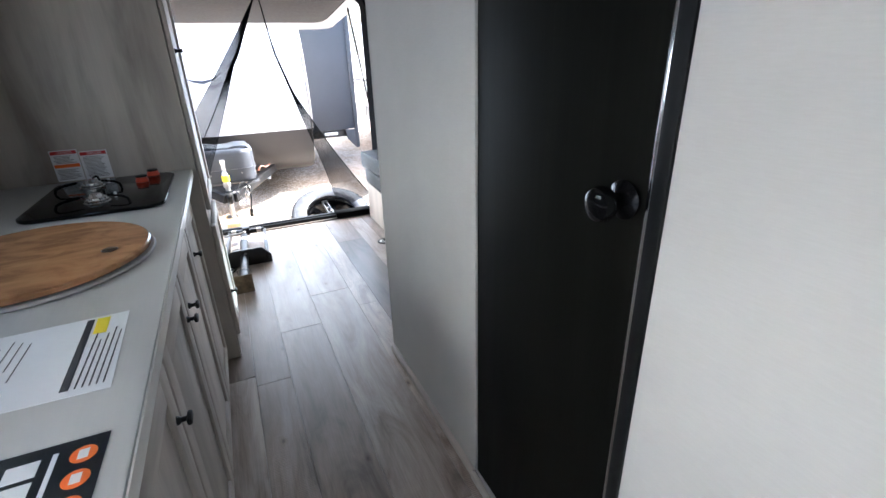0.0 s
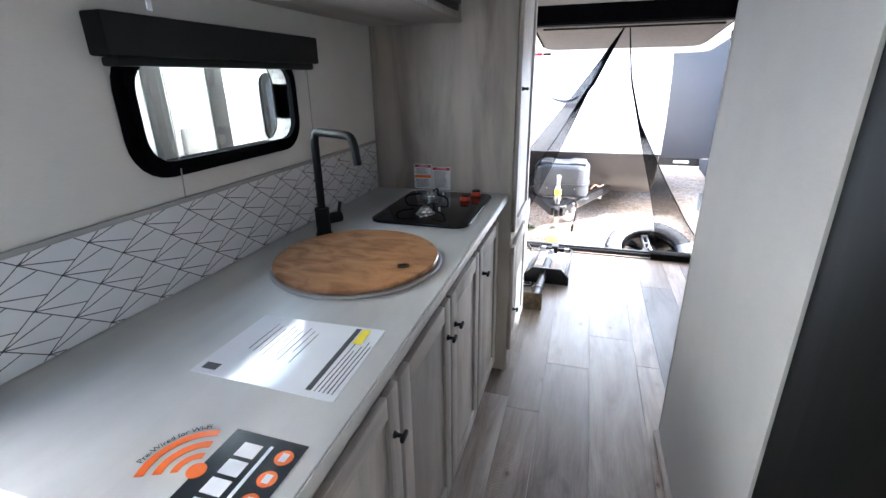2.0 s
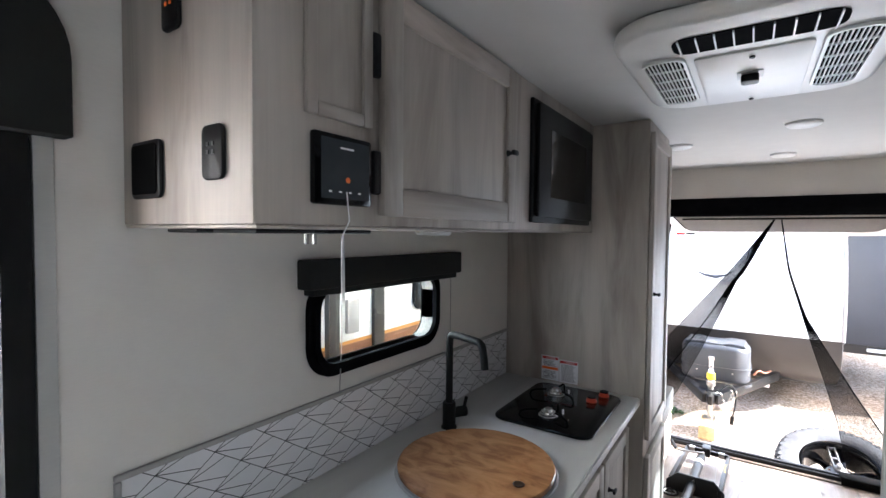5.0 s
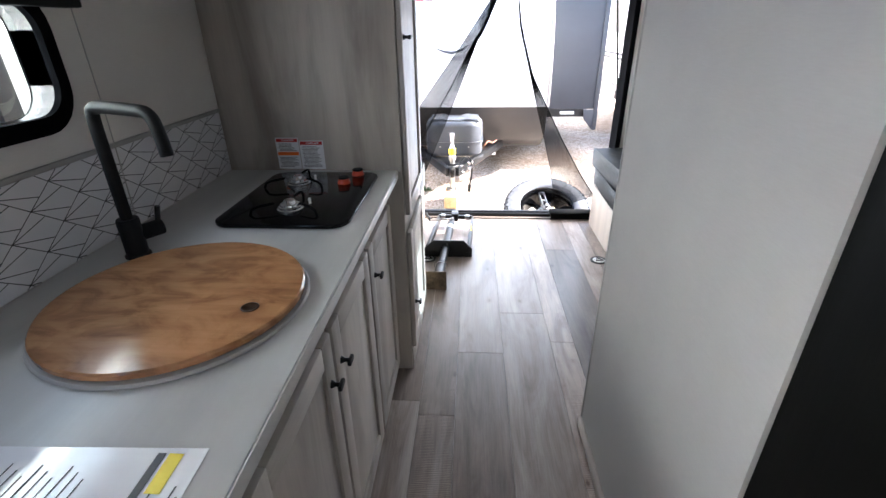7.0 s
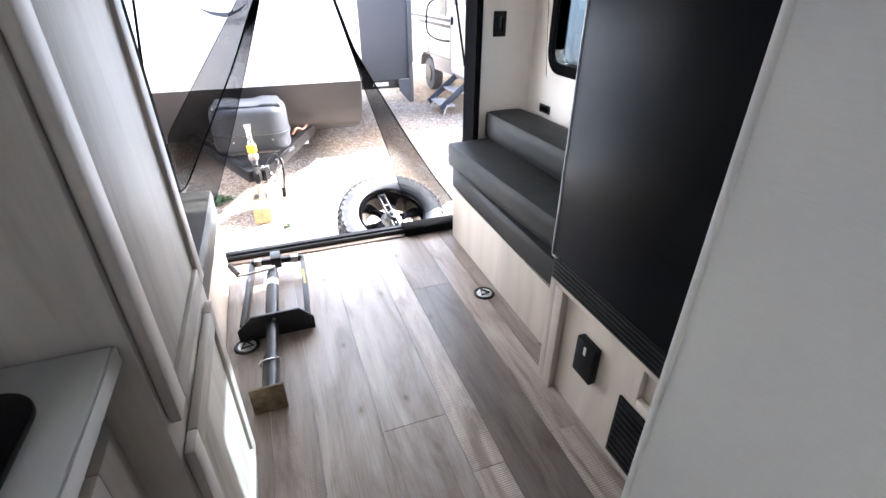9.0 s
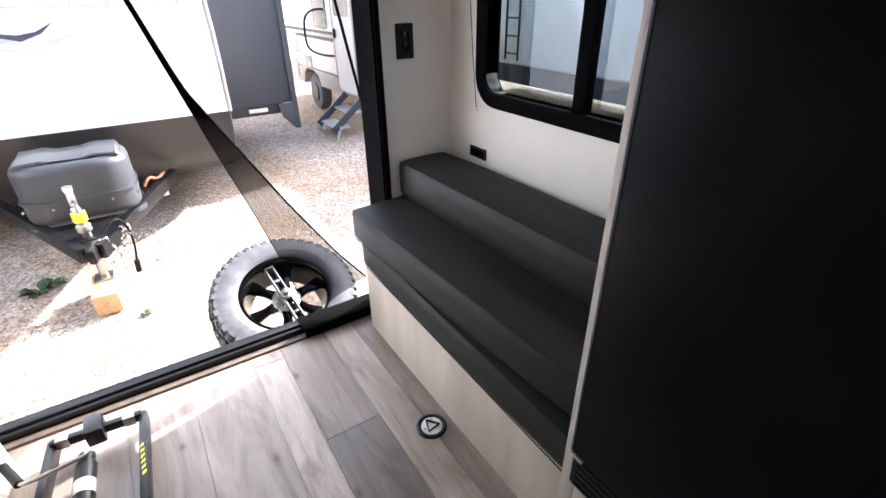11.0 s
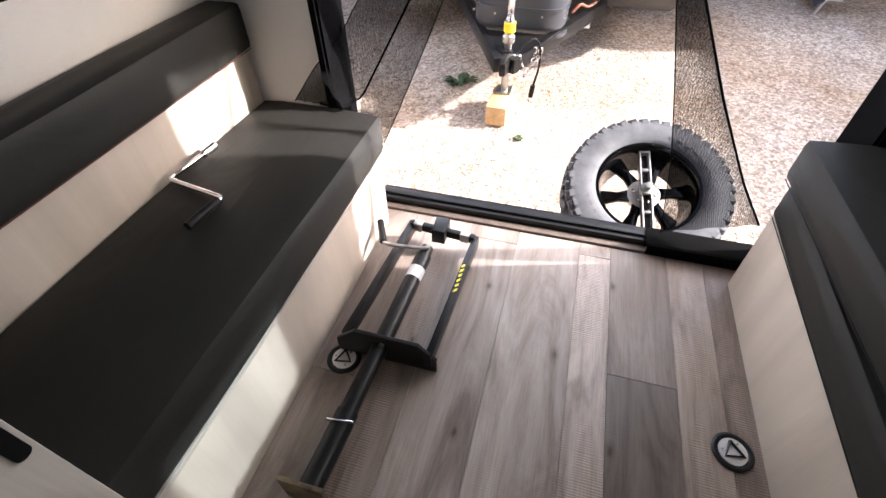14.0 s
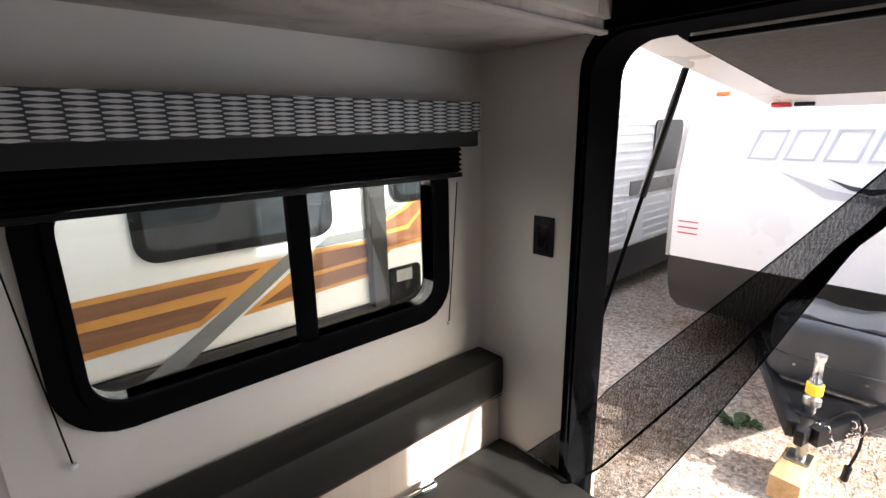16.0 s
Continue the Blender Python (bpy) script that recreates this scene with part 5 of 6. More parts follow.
# tongue jack lying on the floor
jk = thing("jack_stand", (-0.05, 3.25, 0), "black steel drop-leg jack with a crank, lying on the floor", "jack")
part("rail", bar((-0.190, 3.205, 0.055), (-0.148, 3.735, 0.055), 0.022, 0.05), "black_metal", jk)
part("rail", bar((0.075, 3.185, 0.055), (0.100, 3.715, 0.055), 0.022, 0.05), "black_metal", jk, "black rail with a yellow decal")
for k in range(6):
    part("decal", prism([(0.084, 3.438 + 0.022 * k), (0.095, 3.446 + 0.022 * k), (0.096, 3.458 + 0.022 * k), (0.085, 3.450 + 0.022 * k)], 0.0802, 0.0808), "yellow", jk, "yellow lettering bar", False)
part("cross_bar", bar((-0.150, 3.72, 0.075), (0.098, 3.70, 0.075), 0.022, 0.03), "black_metal", jk)
for x in (-0.118, 0.062):
    part("sleeve", bar((x - 0.017, 3.719 - 0.08 * (x + 0.118), 0.075), (x + 0.017, 3.715 - 0.08 * (x + 0.118), 0.075), 0.028, 0.036), "steel", jk, "bare steel sleeve")
part("block", bm_box(-0.055, -0.005, 3.665, 3.745, 0.055, 0.115, 0.004), "black_metal", jk)
part("end_plate", prism([(-0.212, 0.002), (0.100, 0.002), (0.100, 0.060), (0.045, 0.118), (-0.150, 0.118), (-0.212, 0.060)], 3.190, 3.203, "Y", 0.002), "black_metal", jk)
part("bolt", tube([(-0.062, 3.187, 0.092), (-0.062, 3.180, 0.092)], 0.008, 6), "steel", jk)
part("outer_tube", tube([(-0.052, 3.56, 0.085), (-0.072, 3.204, 0.066)], 0.0275, 20), "black_metal", jk)
part("tube_cap", tube([(-0.050, 3.60, 0.088), (-0.052, 3.562, 0.086)], 0.022, 18), "black_metal", jk)
part("tube_label", tube([(-0.0555, 3.50, 0.0818), (-0.058, 3.455, 0.0795)], 0.0281, 20), "paper", jk, "pale worn sticker")
part("inner_tube", tube([(-0.0725, 3.189, 0.066), (-0.086, 2.98, 0.058)], 0.0255, 20), "black_metal", jk)
part("leg", tube([(-0.086, 2.985, 0.058), (-0.097, 2.782, 0.056)], 0.0305, 20), "black_metal", jk)
part("foot", bm_box(-0.160, -0.045, 2.770, 2.781, 0.002, 0.118, 0.002), "rust", jk, "rusty square foot plate")
part("pin_wire", tube([(-0.125, 2.955, 0.05), (-0.128, 2.945, 0.085), (-0.09, 2.945, 0.094), (-0.05, 2.955, 0.085), (-0.046, 2.965, 0.05)], 0.003, 8, 1), "chrome", jk)
cr = part("crank", tube([(-0.050, 3.600, 0.095), (-0.044, 3.588, 0.116), (-0.034, 3.570, 0.118), (-0.100, 3.567, 0.112), (-0.186, 3.566, 0.106), (-0.204, 3.578, 0.106)], 0.0065, 10, 2), "steel", jk)
part("crank_grip", tube([(-0.202, 3.574, 0.106), (-0.244, 3.660, 0.117)], 0.0125, 14), "black", cr, "dark rubber crank grip")

# ---- fly screen hanging from the top of the hatchway, parted in the middle ----
YN = 3.915


def gauze(name, edge_a, edge_b, wob, label, n=26, cloth="net"):
    """A hanging strip of gauze between two edge lines, with soft folds; both edges are hemmed."""
    def at(edge, s):
        f = s * (len(edge) - 1)
        i = min(int(f), len(edge) - 2)
        return Vector(edge[i]).lerp(Vector(edge[i + 1]), f - i)
    bm = bmesh.new()
    rows = []
    for i in range(n + 1):
        a, b = at(edge_a, i / n), at(edge_b, i / n)
        row = []
        for k in range(9):
            p = a.lerp(b, k / 8)
            p.y += wob * math.sin(k * 2.1 + i * 0.25) * min(1, i / 6) + 0.012 * math.sin(i * 0.5)
            row.append(bm.verts.new(p))
        rows.append(row)
    for r, q in zip(rows, rows[1:]):
        for k in range(8):
            bm.faces.new((r[k], r[k + 1], q[k + 1], q[k]))
    hem_a = [tuple(r[0].co) for r in rows]
    hem_b = [tuple(r[-1].co) for r in rows]
    o = thing(name, (Vector(edge_a[-1]) + Vector(edge_b[-1])) / 2, label, "fly screen", "fly screen halves")
    grid = [[v.co.copy() for v in row] for row in rows]
    part("gauze", bm, cloth, o)
    tv, tf = [], []
    for k in range(49):
        for i in range(0, n + 1, 2):
            f = k / 48 * 8
            q = min(int(f), 7)
            p = grid[i][q].lerp(grid[i][q + 1], f - q)
            base = len(tv)
            tv += [(p.x - 0.0004, p.y - 0.0004, p.z), (p.x + 0.0004, p.y - 0.0004, p.z), (p.x, p.y + 0.0006, p.z)]
            if i:
                tf += [(base - 3 + c, base - 3 + (c + 1) % 3, base + (c + 1) % 3, base + c) for c in range(3)]
    tm = bpy.data.meshes.new("thread")
    tm.from_pydata(tv, [], tf)
    tm.materials.append(M["blind"])
    th = new("thread", tm)
    th.parent = o
    th.matrix_parent_inverse = world_of(o).inverted()
    tagged(th, kind="stuff")
    if cloth == "net" or "half" in label:
        part("hem", tube(hem_a, 0.0036, 6), "blind", o)
    part("hem", tube(hem_b, 0.0016, 6), "blind", o)
    return o


HEM_L = [(0.325, YN, 1.70), (0.149, YN, 1.351), (0.076, YN, 1.242), (-0.046, YN, 1.003), (-0.20, YN, 0.745), (-0.377, YN, 0.451), (-0.386, 3.85, 0.462), (-0.370, 3.778, 0.492), (-0.46, 3.772, 0.488)]
gauze("fly_screen", HEM_L, [(0.32, YN, 1.70), (0.137, YN, 1.425), (0.014, YN, 1.251), (-0.13, YN, 1.059), (-0.25, YN, 0.90), (-0.387, YN, 0.715), (-0.392, 3.85, 0.675), (-0.440, 3.778, 0.625), (-0.55, 3.772, 0.490)], 0.004, "black gauze fly screen half, gathered to the hatchway side")
gauze("fly_screen_flap", HEM_L[:6] + [(-0.385, YN, 0.29)], [(0.326, YN + 0.004, 1.70), (0.154, YN + 0.004, 1.321), (0.116, YN + 0.004, 1.27), (0.003, YN + 0.004, 0.983), (-0.11, YN + 0.004, 0.71), (-0.227, YN + 0.004, 0.445), (-0.311, YN + 0.004, 0.272)], 0.003, "loose lower flap of the black gauze fly screen", cloth="net_thin")
gauze("fly_screen", [(0.356, YN, 1.70), (0.409, YN, 1.349), (0.50, YN, 1.05), (0.593, YN, 0.88), (0.76, YN, 0.58), (0.905, YN, 0.344), (1.03, YN, 0.17)], [(0.354, YN, 1.70), (0.40, YN, 1.349), (0.485, YN, 1.05), (0.534, YN, 0.878), (0.62, YN, 0.60), (0.68, YN, 0.38), (0.745, YN, 0.07)], 0.004, "black gauze fly screen half, gathered to the other side")
solo("screen_rail", bm_box(-0.24, 0.95, YR + 0.106, YR + 0.125, 1.690, 1.7035, 0.003), "black", "black hook strip that holds the fly screen", "rail")
solo("screen_hem", boxes((0.70, 1.085, 3.862, 3.955, 0.0465, 0.054), (0.705, 1.080, 3.856, 3.8625, 0.004, 0.052), bevel=0.003), "blind", "bunched black hem of the fly screen on the sill", "screen hem")

# gas struts and the raised hatch
for x in (-0.455, 1.055):
    s = thing("gas_strut", (x, 3.95, 0.95), "thin black gas strut holding the hatch up", "strut", "hatch gas struts")
    xa, xb = (-0.425, -0.360) if x < 0 else (1.100, 1.066)
    low = Vector((xa, 3.95, 0.945)).lerp(Vector((xb, 4.20, 1.665)), 0.50)
    part("rod", tube([(xa, 3.95, 0.945), tuple(low)], 0.006, 10), "frame_black", s)
    part("cylinder", tube([tuple(low), (xb, 4.20, 1.665)], 0.011, 12), "black_metal", s)
    part("bracket", bm_box(xa - 0.010, xa + 0.010, YR + 0.071, 3.945, 0.936, 0.954, 0.003), "frame_black", s)
    part("ball_end", lathe([(0, -0.012), (0.012, 0), (0, 0.012)], 12, (xa, 3.95, 0.945)), "steel", s)
hatch = thing("hatch_door", (0.36, 3.9, 1.8), "white tail hatch door raised on struts", "hatch")
ht = Matrix.Translation((0.36, 3.915, 1.77)) @ Matrix.Rotation(radians(-6.0), 4, "X")
part("skin", moved(prism(shift(rounded(1.74, 1.78, 0.16, 8), 0, 0.90), 0.0, 0.045, "Z", 0.01), ht), "gelcoat", hatch)
part("inner_panel", moved(prism(shift(rounded(1.36, 1.12, 0.12, 8), 0, 0.66), -0.030, -0.002, "Z", 0.012, 3), ht), "lining", hatch, "grey weave inner lining")
part("panel_edge", moved(ring(shift(rounded(1.41, 1.17, 0.13, 8), 0, 0.66), shift(rounded(1.365, 1.125, 0.12, 8), 0, 0.66), -0.012, -0.0022, "Z"), ht), "frame_black", hatch, "black edging of the lining")
part("tail_light", moved(bm_box(-0.83, -0.75, 1.57, 1.61, -0.022, -0.002, 0.005), ht), "led_red", hatch, "red marker light")
part("latch", moved(bm_box(-0.74, -0.66, 1.58, 1.60, -0.02, -0.002, 0.004), ht), "black_metal", hatch)

# ---- spare wheel on its folded-down carrier behind the sill ----
sp = thing("spare_wheel", (0.80, 4.58, -0.36), "black off-road spare wheel on a lowered carrier behind the sill", "spare wheel")
tilt = Matrix.Translation((0.770, 4.480, -0.200)) @ Matrix.Rotation(radians(25), 4, "X") @ Matrix.Diagonal((1.01, 1.01, 1.0, 1.0))
part("tyre", moved(lathe([(0.225, -0.10), (0.24, -0.115), (0.30, -0.125), (0.35, -0.115), (0.368, -0.09), (0.372, -0.03), (0.372, 0.03), (0.368, 0.09), (0.35, 0.115), (0.30, 0.125), (0.255, 0.118), (0.232, 0.105), (0.222, 0.085)], 64, caps=False), tilt), "rubber", sp)
treads = bmesh.new()
for k in range(44):
    a = 2 * math.pi * k / 44
    for row in range(-2, 3):
        aa = a + (0.07 if row % 2 else 0)
        b = bm_box(-0.009, 0.009, -0.021, 0.021, -0.019, 0.019, 0.003, 1)
        z = row * 0.045
        r = 0.374 if abs(row) < 2 else 0.364
        join(treads, moved(b, Matrix.Rotation(aa, 4, "Z") @ Matrix.Translation((r, 0, z)) @ Matrix.Rotation(radians(18 * (1 if row % 2 else -1)), 4, "X")))
    b = bm_box(-0.022, 0.016, -0.017, 0.017, -0.006, 0.006, 0.002, 1)
    join(treads, moved(b, Matrix.Rotation(a, 4, "Z") @ Matrix.Translation((0.345 - 0.008 * (k % 2), 0, 0.112))))
tagged(part("tread", moved(treads, tilt), "rubber", sp), kind="stuff")
part("rim", moved(lathe([(0.226, 0.088), (0.236, 0.108), (0.222, 0.108), (0.212, 0.09), (0.205, 0.04), (0.195, -0.02), (0.19, -0.08), (0.215, -0.10)], 56, caps=False), tilt), "gloss", sp, "glossy black rim")
for k in range(6):
    a = 2 * math.pi * k / 6 + 0.25
    pts = [(0.05, -0.032), (0.12, -0.022), (0.195, -0.036), (0.208, 0.0), (0.195, 0.036), (0.12, 0.022), (0.05, 0.032)]
    part("spoke", moved(prism(pts, 0.0, 0.030, "Z", 0.006), tilt @ Matrix.Rotation(a, 4, "Z")), "gloss", sp)
part("hub", moved(lathe([(0, -0.01), (0.075, -0.01), (0.075, 0.032), (0.06, 0.04), (0.0, 0.042)], 32), tilt), "steel", sp, "silver hub plate")
for k in range(6):
    a = 2 * math.pi * k / 6
    part("lug_nut", moved(lathe([(0, 0), (0.010, 0), (0.010, 0.018), (0.006, 0.022), (0, 0.022)], 6, (0.052 * math.cos(a), 0.052 * math.sin(a), 0.036)), tilt), "chrome", sp)
for k, a0 in enumerate((20, 200)):
    for q in range(7):
        a = radians(a0 + 9 * q)
        part("sidewall_mark", moved(bm_box(-0.012, 0.012, -0.010, 0.010, 0.0, 0.003, 0.001, 1), tilt @ Matrix.Rotation(a, 4, "Z") @ Matrix.Translation((0.285, 0, 0.1215))), "rubber", sp)
carrier = thing("wheel_carrier", (0.76, 4.25, -0.1), "black steel spare wheel bracket with a hinge arm", "bracket")
ct = tilt @ Matrix.Rotation(radians(8), 4, "Z")
for x in (-0.026, 0.017):
    part("rail", moved(bm_box(x, x + 0.009, -0.46, 0.20, 0.045, 0.078, 0.002), ct), "steel", carrier)
part("end_bar", moved(bm_box(-0.026, 0.026, 0.200, 0.210, 0.045, 0.078, 0.002), ct), "steel", carrier)
part("web", moved(bm_box(-0.0165, 0.0165, -0.46, 0.199, 0.044, 0.052, 0.001), ct), "black_metal", carrier)
for k in range(5):
    part("rung", moved(bm_box(-0.0165, 0.0165, -0.34 + 0.11 * k, -0.325 + 0.11 * k, 0.053, 0.074, 0.002), ct), "steel", carrier)
part("clamp_nut", moved(lathe([(0, 0), (0.03, 0), (0.03, 0.016), (0.016, 0.02), (0.016, 0.05), (0, 0.052)], 18, (0, 0, 0.075)), ct), "steel", carrier)
part("bumper", bm_box(-0.55, 1.25, 3.93, 4.03, -0.30, -0.20, 0.006), "black_metal", carrier, "rear bumper beam")

# ---- the trailer parked behind, with its draw bar towards us ----
tr = thing("travel_trailer", (-0.17, 9.5, ZG), "white travel trailer with a dark lower front, parked behind", "trailer")
x0, x1 = -1.47, 1.10
prof = [(8.05, 2.45), (7.78, 2.36), (7.50, 2.18), (7.32, 2.0), (7.17, 1.79), (7.03, 1.58), (6.955, 1.38), (6.905, 1.17), (6.868, 0.96), (6.86, 0.75), (6.88, 0.38)]


def on_front(bm):
    """Leans decals back with the curved front of the trailer."""
    for v in bm.verts:
        for (ya, za), (yb, zb) in zip(prof, prof[1:]):
            if zb <= v.co.z <= za:
                v.co.y += yb + (ya - yb) * (v.co.z - zb) / (za - zb) - 6.86
    return bm


shell = [(y, z) for y, z in prof] + [(13.0, 0.38), (13.0, 2.45)]
part("shell", prism(shell, x0, x1, "X", 0.05, 3), "gelcoat", tr)
low = [(6.885, 0.379), (6.93, 0.10), (7.02, -0.06), (7.20, -0.19), (7.45, -0.27), (13.0, -0.27), (13.0, 0.379)]
part("skirt", prism(low, x0 + 0.01, x1 - 0.01, "X", 0.03), "skirt", tr)
for x in (x0 + 0.016, x1 - 0.016):
    part("corner_trim", tube([(x, y + 0.002, z) for y, z in prof[1:]], 0.018, 8, 1), "grout", tr, "grey corner moulding")
part("clearance_light", on_front(bm_box(-1.30, -1.20, 6.838, 6.875, 1.735, 1.765, 0.006)), "orange", tr, "orange clearance light")
for k in range(8):
    u = -0.95 + 0.235 * k
    sl = 0.05
    o4 = [(u, 1.24), (u + 0.19, 1.24), (u + 0.19 + sl, 1.46), (u + sl, 1.46)]
    i4 = [(u + 0.018, 1.255), (u + 0.176, 1.255), (u + 0.174 + sl, 1.445), (u + sl + 0.018, 1.445)]
    part("name_outline", on_front(ring(o4, i4, 6.846, 6.856, "Y")), "pale_decal", tr, "plain outlined bar", False)
part("swoosh", on_front(prism([(-0.72, 1.16), (-0.40, 1.05), (-0.12, 1.01), (0.18, 1.08), (-0.08, 0.96), (-0.42, 0.99)], 6.845, 6.856, "Y")), "pale_decal", tr, "pale grey swoosh decal", False)
part("swoosh", on_front(prism([(-0.43, 1.128), (-0.30, 1.085), (-0.19, 1.070), (-0.08, 1.088), (0.04, 1.150), (-0.05, 1.075), (-0.18, 1.030), (-0.30, 1.058)], 6.838, 6.850, "Y")), "slide", tr, "dark swoosh decal", False)
for k in range(3):
    part("decal_line", bm_box(-1.38, -1.22, 6.848, 6.854, 0.70 - 0.05 * k, 0.708 - 0.05 * k), "led_red", tr, "", False)
# slide-out on its far side
part("slide_out", bm_box(1.10, 2.04, 8.15, 10.6, 0.145, 2.35, 0.01), "slide", tr, "dark grey slide-out room")
part("slide_flange", bm_box(2.00, 2.065, 8.12, 8.149, -0.174, 2.38, 0.006), "slide", tr)
part("slide_brace", prism([(1.84, 0.144), (1.86, -0.01), (1.999, -0.172), (1.999, 0.144)], 8.125, 8.145, "Y", 0.002), "slide", tr)
part("slide_beam", bm_box(1.12, 1.9, 8.2, 10.5, 0.02, 0.144, 0.004), "skirt", tr)
part("slide_step", bm_box(1.486, 1.703, 8.15, 8.19, 0.065, 0.107, 0.004), "white", tr)

# draw bar
db = thing("draw_bar", (-0.13, 6.1, ZG), "black A-frame draw bar with coupler, jack and chains", "draw bar")
for sx in (-1, 1):
    part("rail", bar((-0.13 + sx * 0.045, 5.68, -0.16), (-0.13 + sx * 0.62, 6.95, -0.12), 0.06, 0.10), "black_metal", db)
part("coupler", prism([(-0.185, 5.80), (-0.165, 5.66), (-0.15, 5.60), (-0.11, 5.60), (-0.095, 5.66), (-0.075, 5.80)], -0.21, -0.11, "Z", 0.02), "black_metal", db)
part("plate", prism([(-0.20, 5.78), (-0.06, 5.78), (0.12, 6.15), (-0.38, 6.15)], -0.115, -0.105, "Z", 0.003), "black_metal", db)
part("jack_tube", tube([(-0.14, 5.86, ZG + 0.163), (-0.14, 5.86, 0.05)], 0.027, 18), "steel", db)
part("jack_head", lathe([(0, 0), (0.035, 0), (0.038, 0.02), (0.03, 0.05), (0.024, 0.06), (0.024, 0.16), (0.03, 0.17), (0.03, 0.2), (0, 0.205)], 20, (-0.14, 5.86, 0.05)), "chrome", db)
part("jack_collar", lathe([(0.032, 0), (0.042, 0.01), (0.042, 0.07), (0.032, 0.08)], 18, (-0.14, 5.86, 0.0)), "yellow", db, "yellow tape round the jack")
part("jack_collar", lathe([(0.032, 0), (0.044, 0.01), (0.044, 0.05), (0.032, 0.06)], 18, (-0.14, 5.86, -0.07)), "steel", db)
part("jack_foot", bm_box(-0.205, -0.085, 5.79, 5.93, ZG + 0.152, ZG + 0.164, 0.003), "steel", db)
for sx, ph in ((0.02, 0.0), (0.06, 1.2)):
    for k in range(13):
        s = k / 12
        c = Vector((-0.10 + sx + 0.13 * s, 5.74 + 0.16 * s, -0.12 - 0.16 * math.sin(math.pi * s)))
        link = [c + Vector((0.014 * math.cos(a), 0.006 * math.sin(a) * (k % 2), 0.022 * math.sin(a) if k % 2 == 0 else 0.010 * math.sin(a))) for a in [2 * math.pi * q / 10 for q in range(11)]]
        part("chain_link", tube(link, 0.0042, 6), "chrome", db)
part("cable", tube([(-0.05, 5.80, -0.09), (0.02, 5.86, -0.02), (0.08, 5.90, -0.06), (0.10, 5.90, -0.22), (0.07, 5.88, -0.38)], 0.008, 8, 3), "black", db)
part("plug", tube([(0.07, 5.88, -0.37), (0.062, 5.875, -0.46)], 0.019, 12), "black", db)
part("wiring", tube([(0.25, 6.55, -0.06), (0.30, 6.60, 0.0), (0.36, 6.66, -0.05), (0.42, 6.72, -0.02)], 0.012, 8, 2), "wire_bundle", db, "orange-brown bundle of wires")
solo("wood_block", bm_box(-0.225, -0.075, 5.585, 5.97, ZG + 0.004, ZG + 0.150, 0.006), "timber", "sawn yellow timber block under the jack", "timber block")

pc = thing("cylinder_cover", (-0.13, 6.35, -0.1), "dark grey moulded gas cylinder cover on the draw bar", "cylinder cover")
part("shell", prism(shift(rounded(0.70, 0.54, 0.19, 10), -0.13, 6.42), -0.115, 0.315, "Z", 0.065, 5), "cover", pc)
part("band", ring(shift(rounded(0.722, 0.562, 0.18, 8), -0.13, 6.42), shift(rounded(0.69, 0.53, 0.165, 8), -0.13, 6.42), 0.055, 0.075, "Z"), "cover", pc)
part("foot_flange", ring(shift(rounded(0.735, 0.575, 0.18, 8), -0.13, 6.42), shift(rounded(0.68, 0.52, 0.16, 8), -0.13, 6.42), -0.13, -0.105, "Z"), "cover", pc)
part("lid", prism([(-0.44, 0.305), (-0.42, 0.335), (-0.28, 0.345), (-0.20, 0.325), (-0.06, 0.325), (0.02, 0.345), (0.16, 0.335), (0.18, 0.305)], 6.22, 6.62, "Y", 0.012, 3), "cover", pc)
part("slot", boxes((-0.30, 0.05, 6.1455, 6.149, -0.075, -0.06)), "ink", pc)
for x in (-0.47, -0.30, 0.05, 0.21):
    part("rivet", lathe([(0, 0), (0.009, 0), (0.006, 0.005), (0, 0.006)], 10, (x, 6.20 if abs(x + 0.13) > 0.3 else 6.149, 0.02), "Y"), "steel", pc)
solo("tag_card", bm_box(0.36, 0.41, 6.70, 6.704, -0.22, -0.12), "paper", "small white tag on the draw bar", "tag")


# ---- neighbours ----
def parked_trailer(name, label, xa, xb, ya, yb, z0, z1, ribs=False):
    o = thing(name, ((xa + xb) / 2, (ya + yb) / 2, ZG), label, "trailer")
    part("shell", bm_box(xa, xb, ya, yb, z0, z1, 0.06, 3), "gelcoat", o)
    part("skirt", bm_box(xa + 0.02, xb - 0.02, ya + 0.02, yb - 0.02, z0 - 0.22, z0 - 0.001), "skirt", o)
    for x in (xa + 0.25, xb - 0.25):
        for y in ((ya + yb) / 2 - 0.4, (ya + yb) / 2 + 0.4):
            part("wheel", lathe([(0, -0.1), (0.33, -0.1), (0.34, -0.05), (0.34, 0.05), (0.33, 0.1), (0.2, 0.1), (0.18, 0.06), (0, 0.06)], 32, (x, y, ZG + 0.34), "X"), "rubber", o)
    return o


# side by side: wood-look stripes
nb = parked_trailer("neighbour_trailer", "white travel trailer with wood-look and orange stripes, alongside", -4.46, -2.06, -3.5, 5.3, 0.462, 2.5)
XN = -2.057


def on_side(pts, d=0.0):
    return prism(pts, XN + d, XN + d + 0.003, "X")


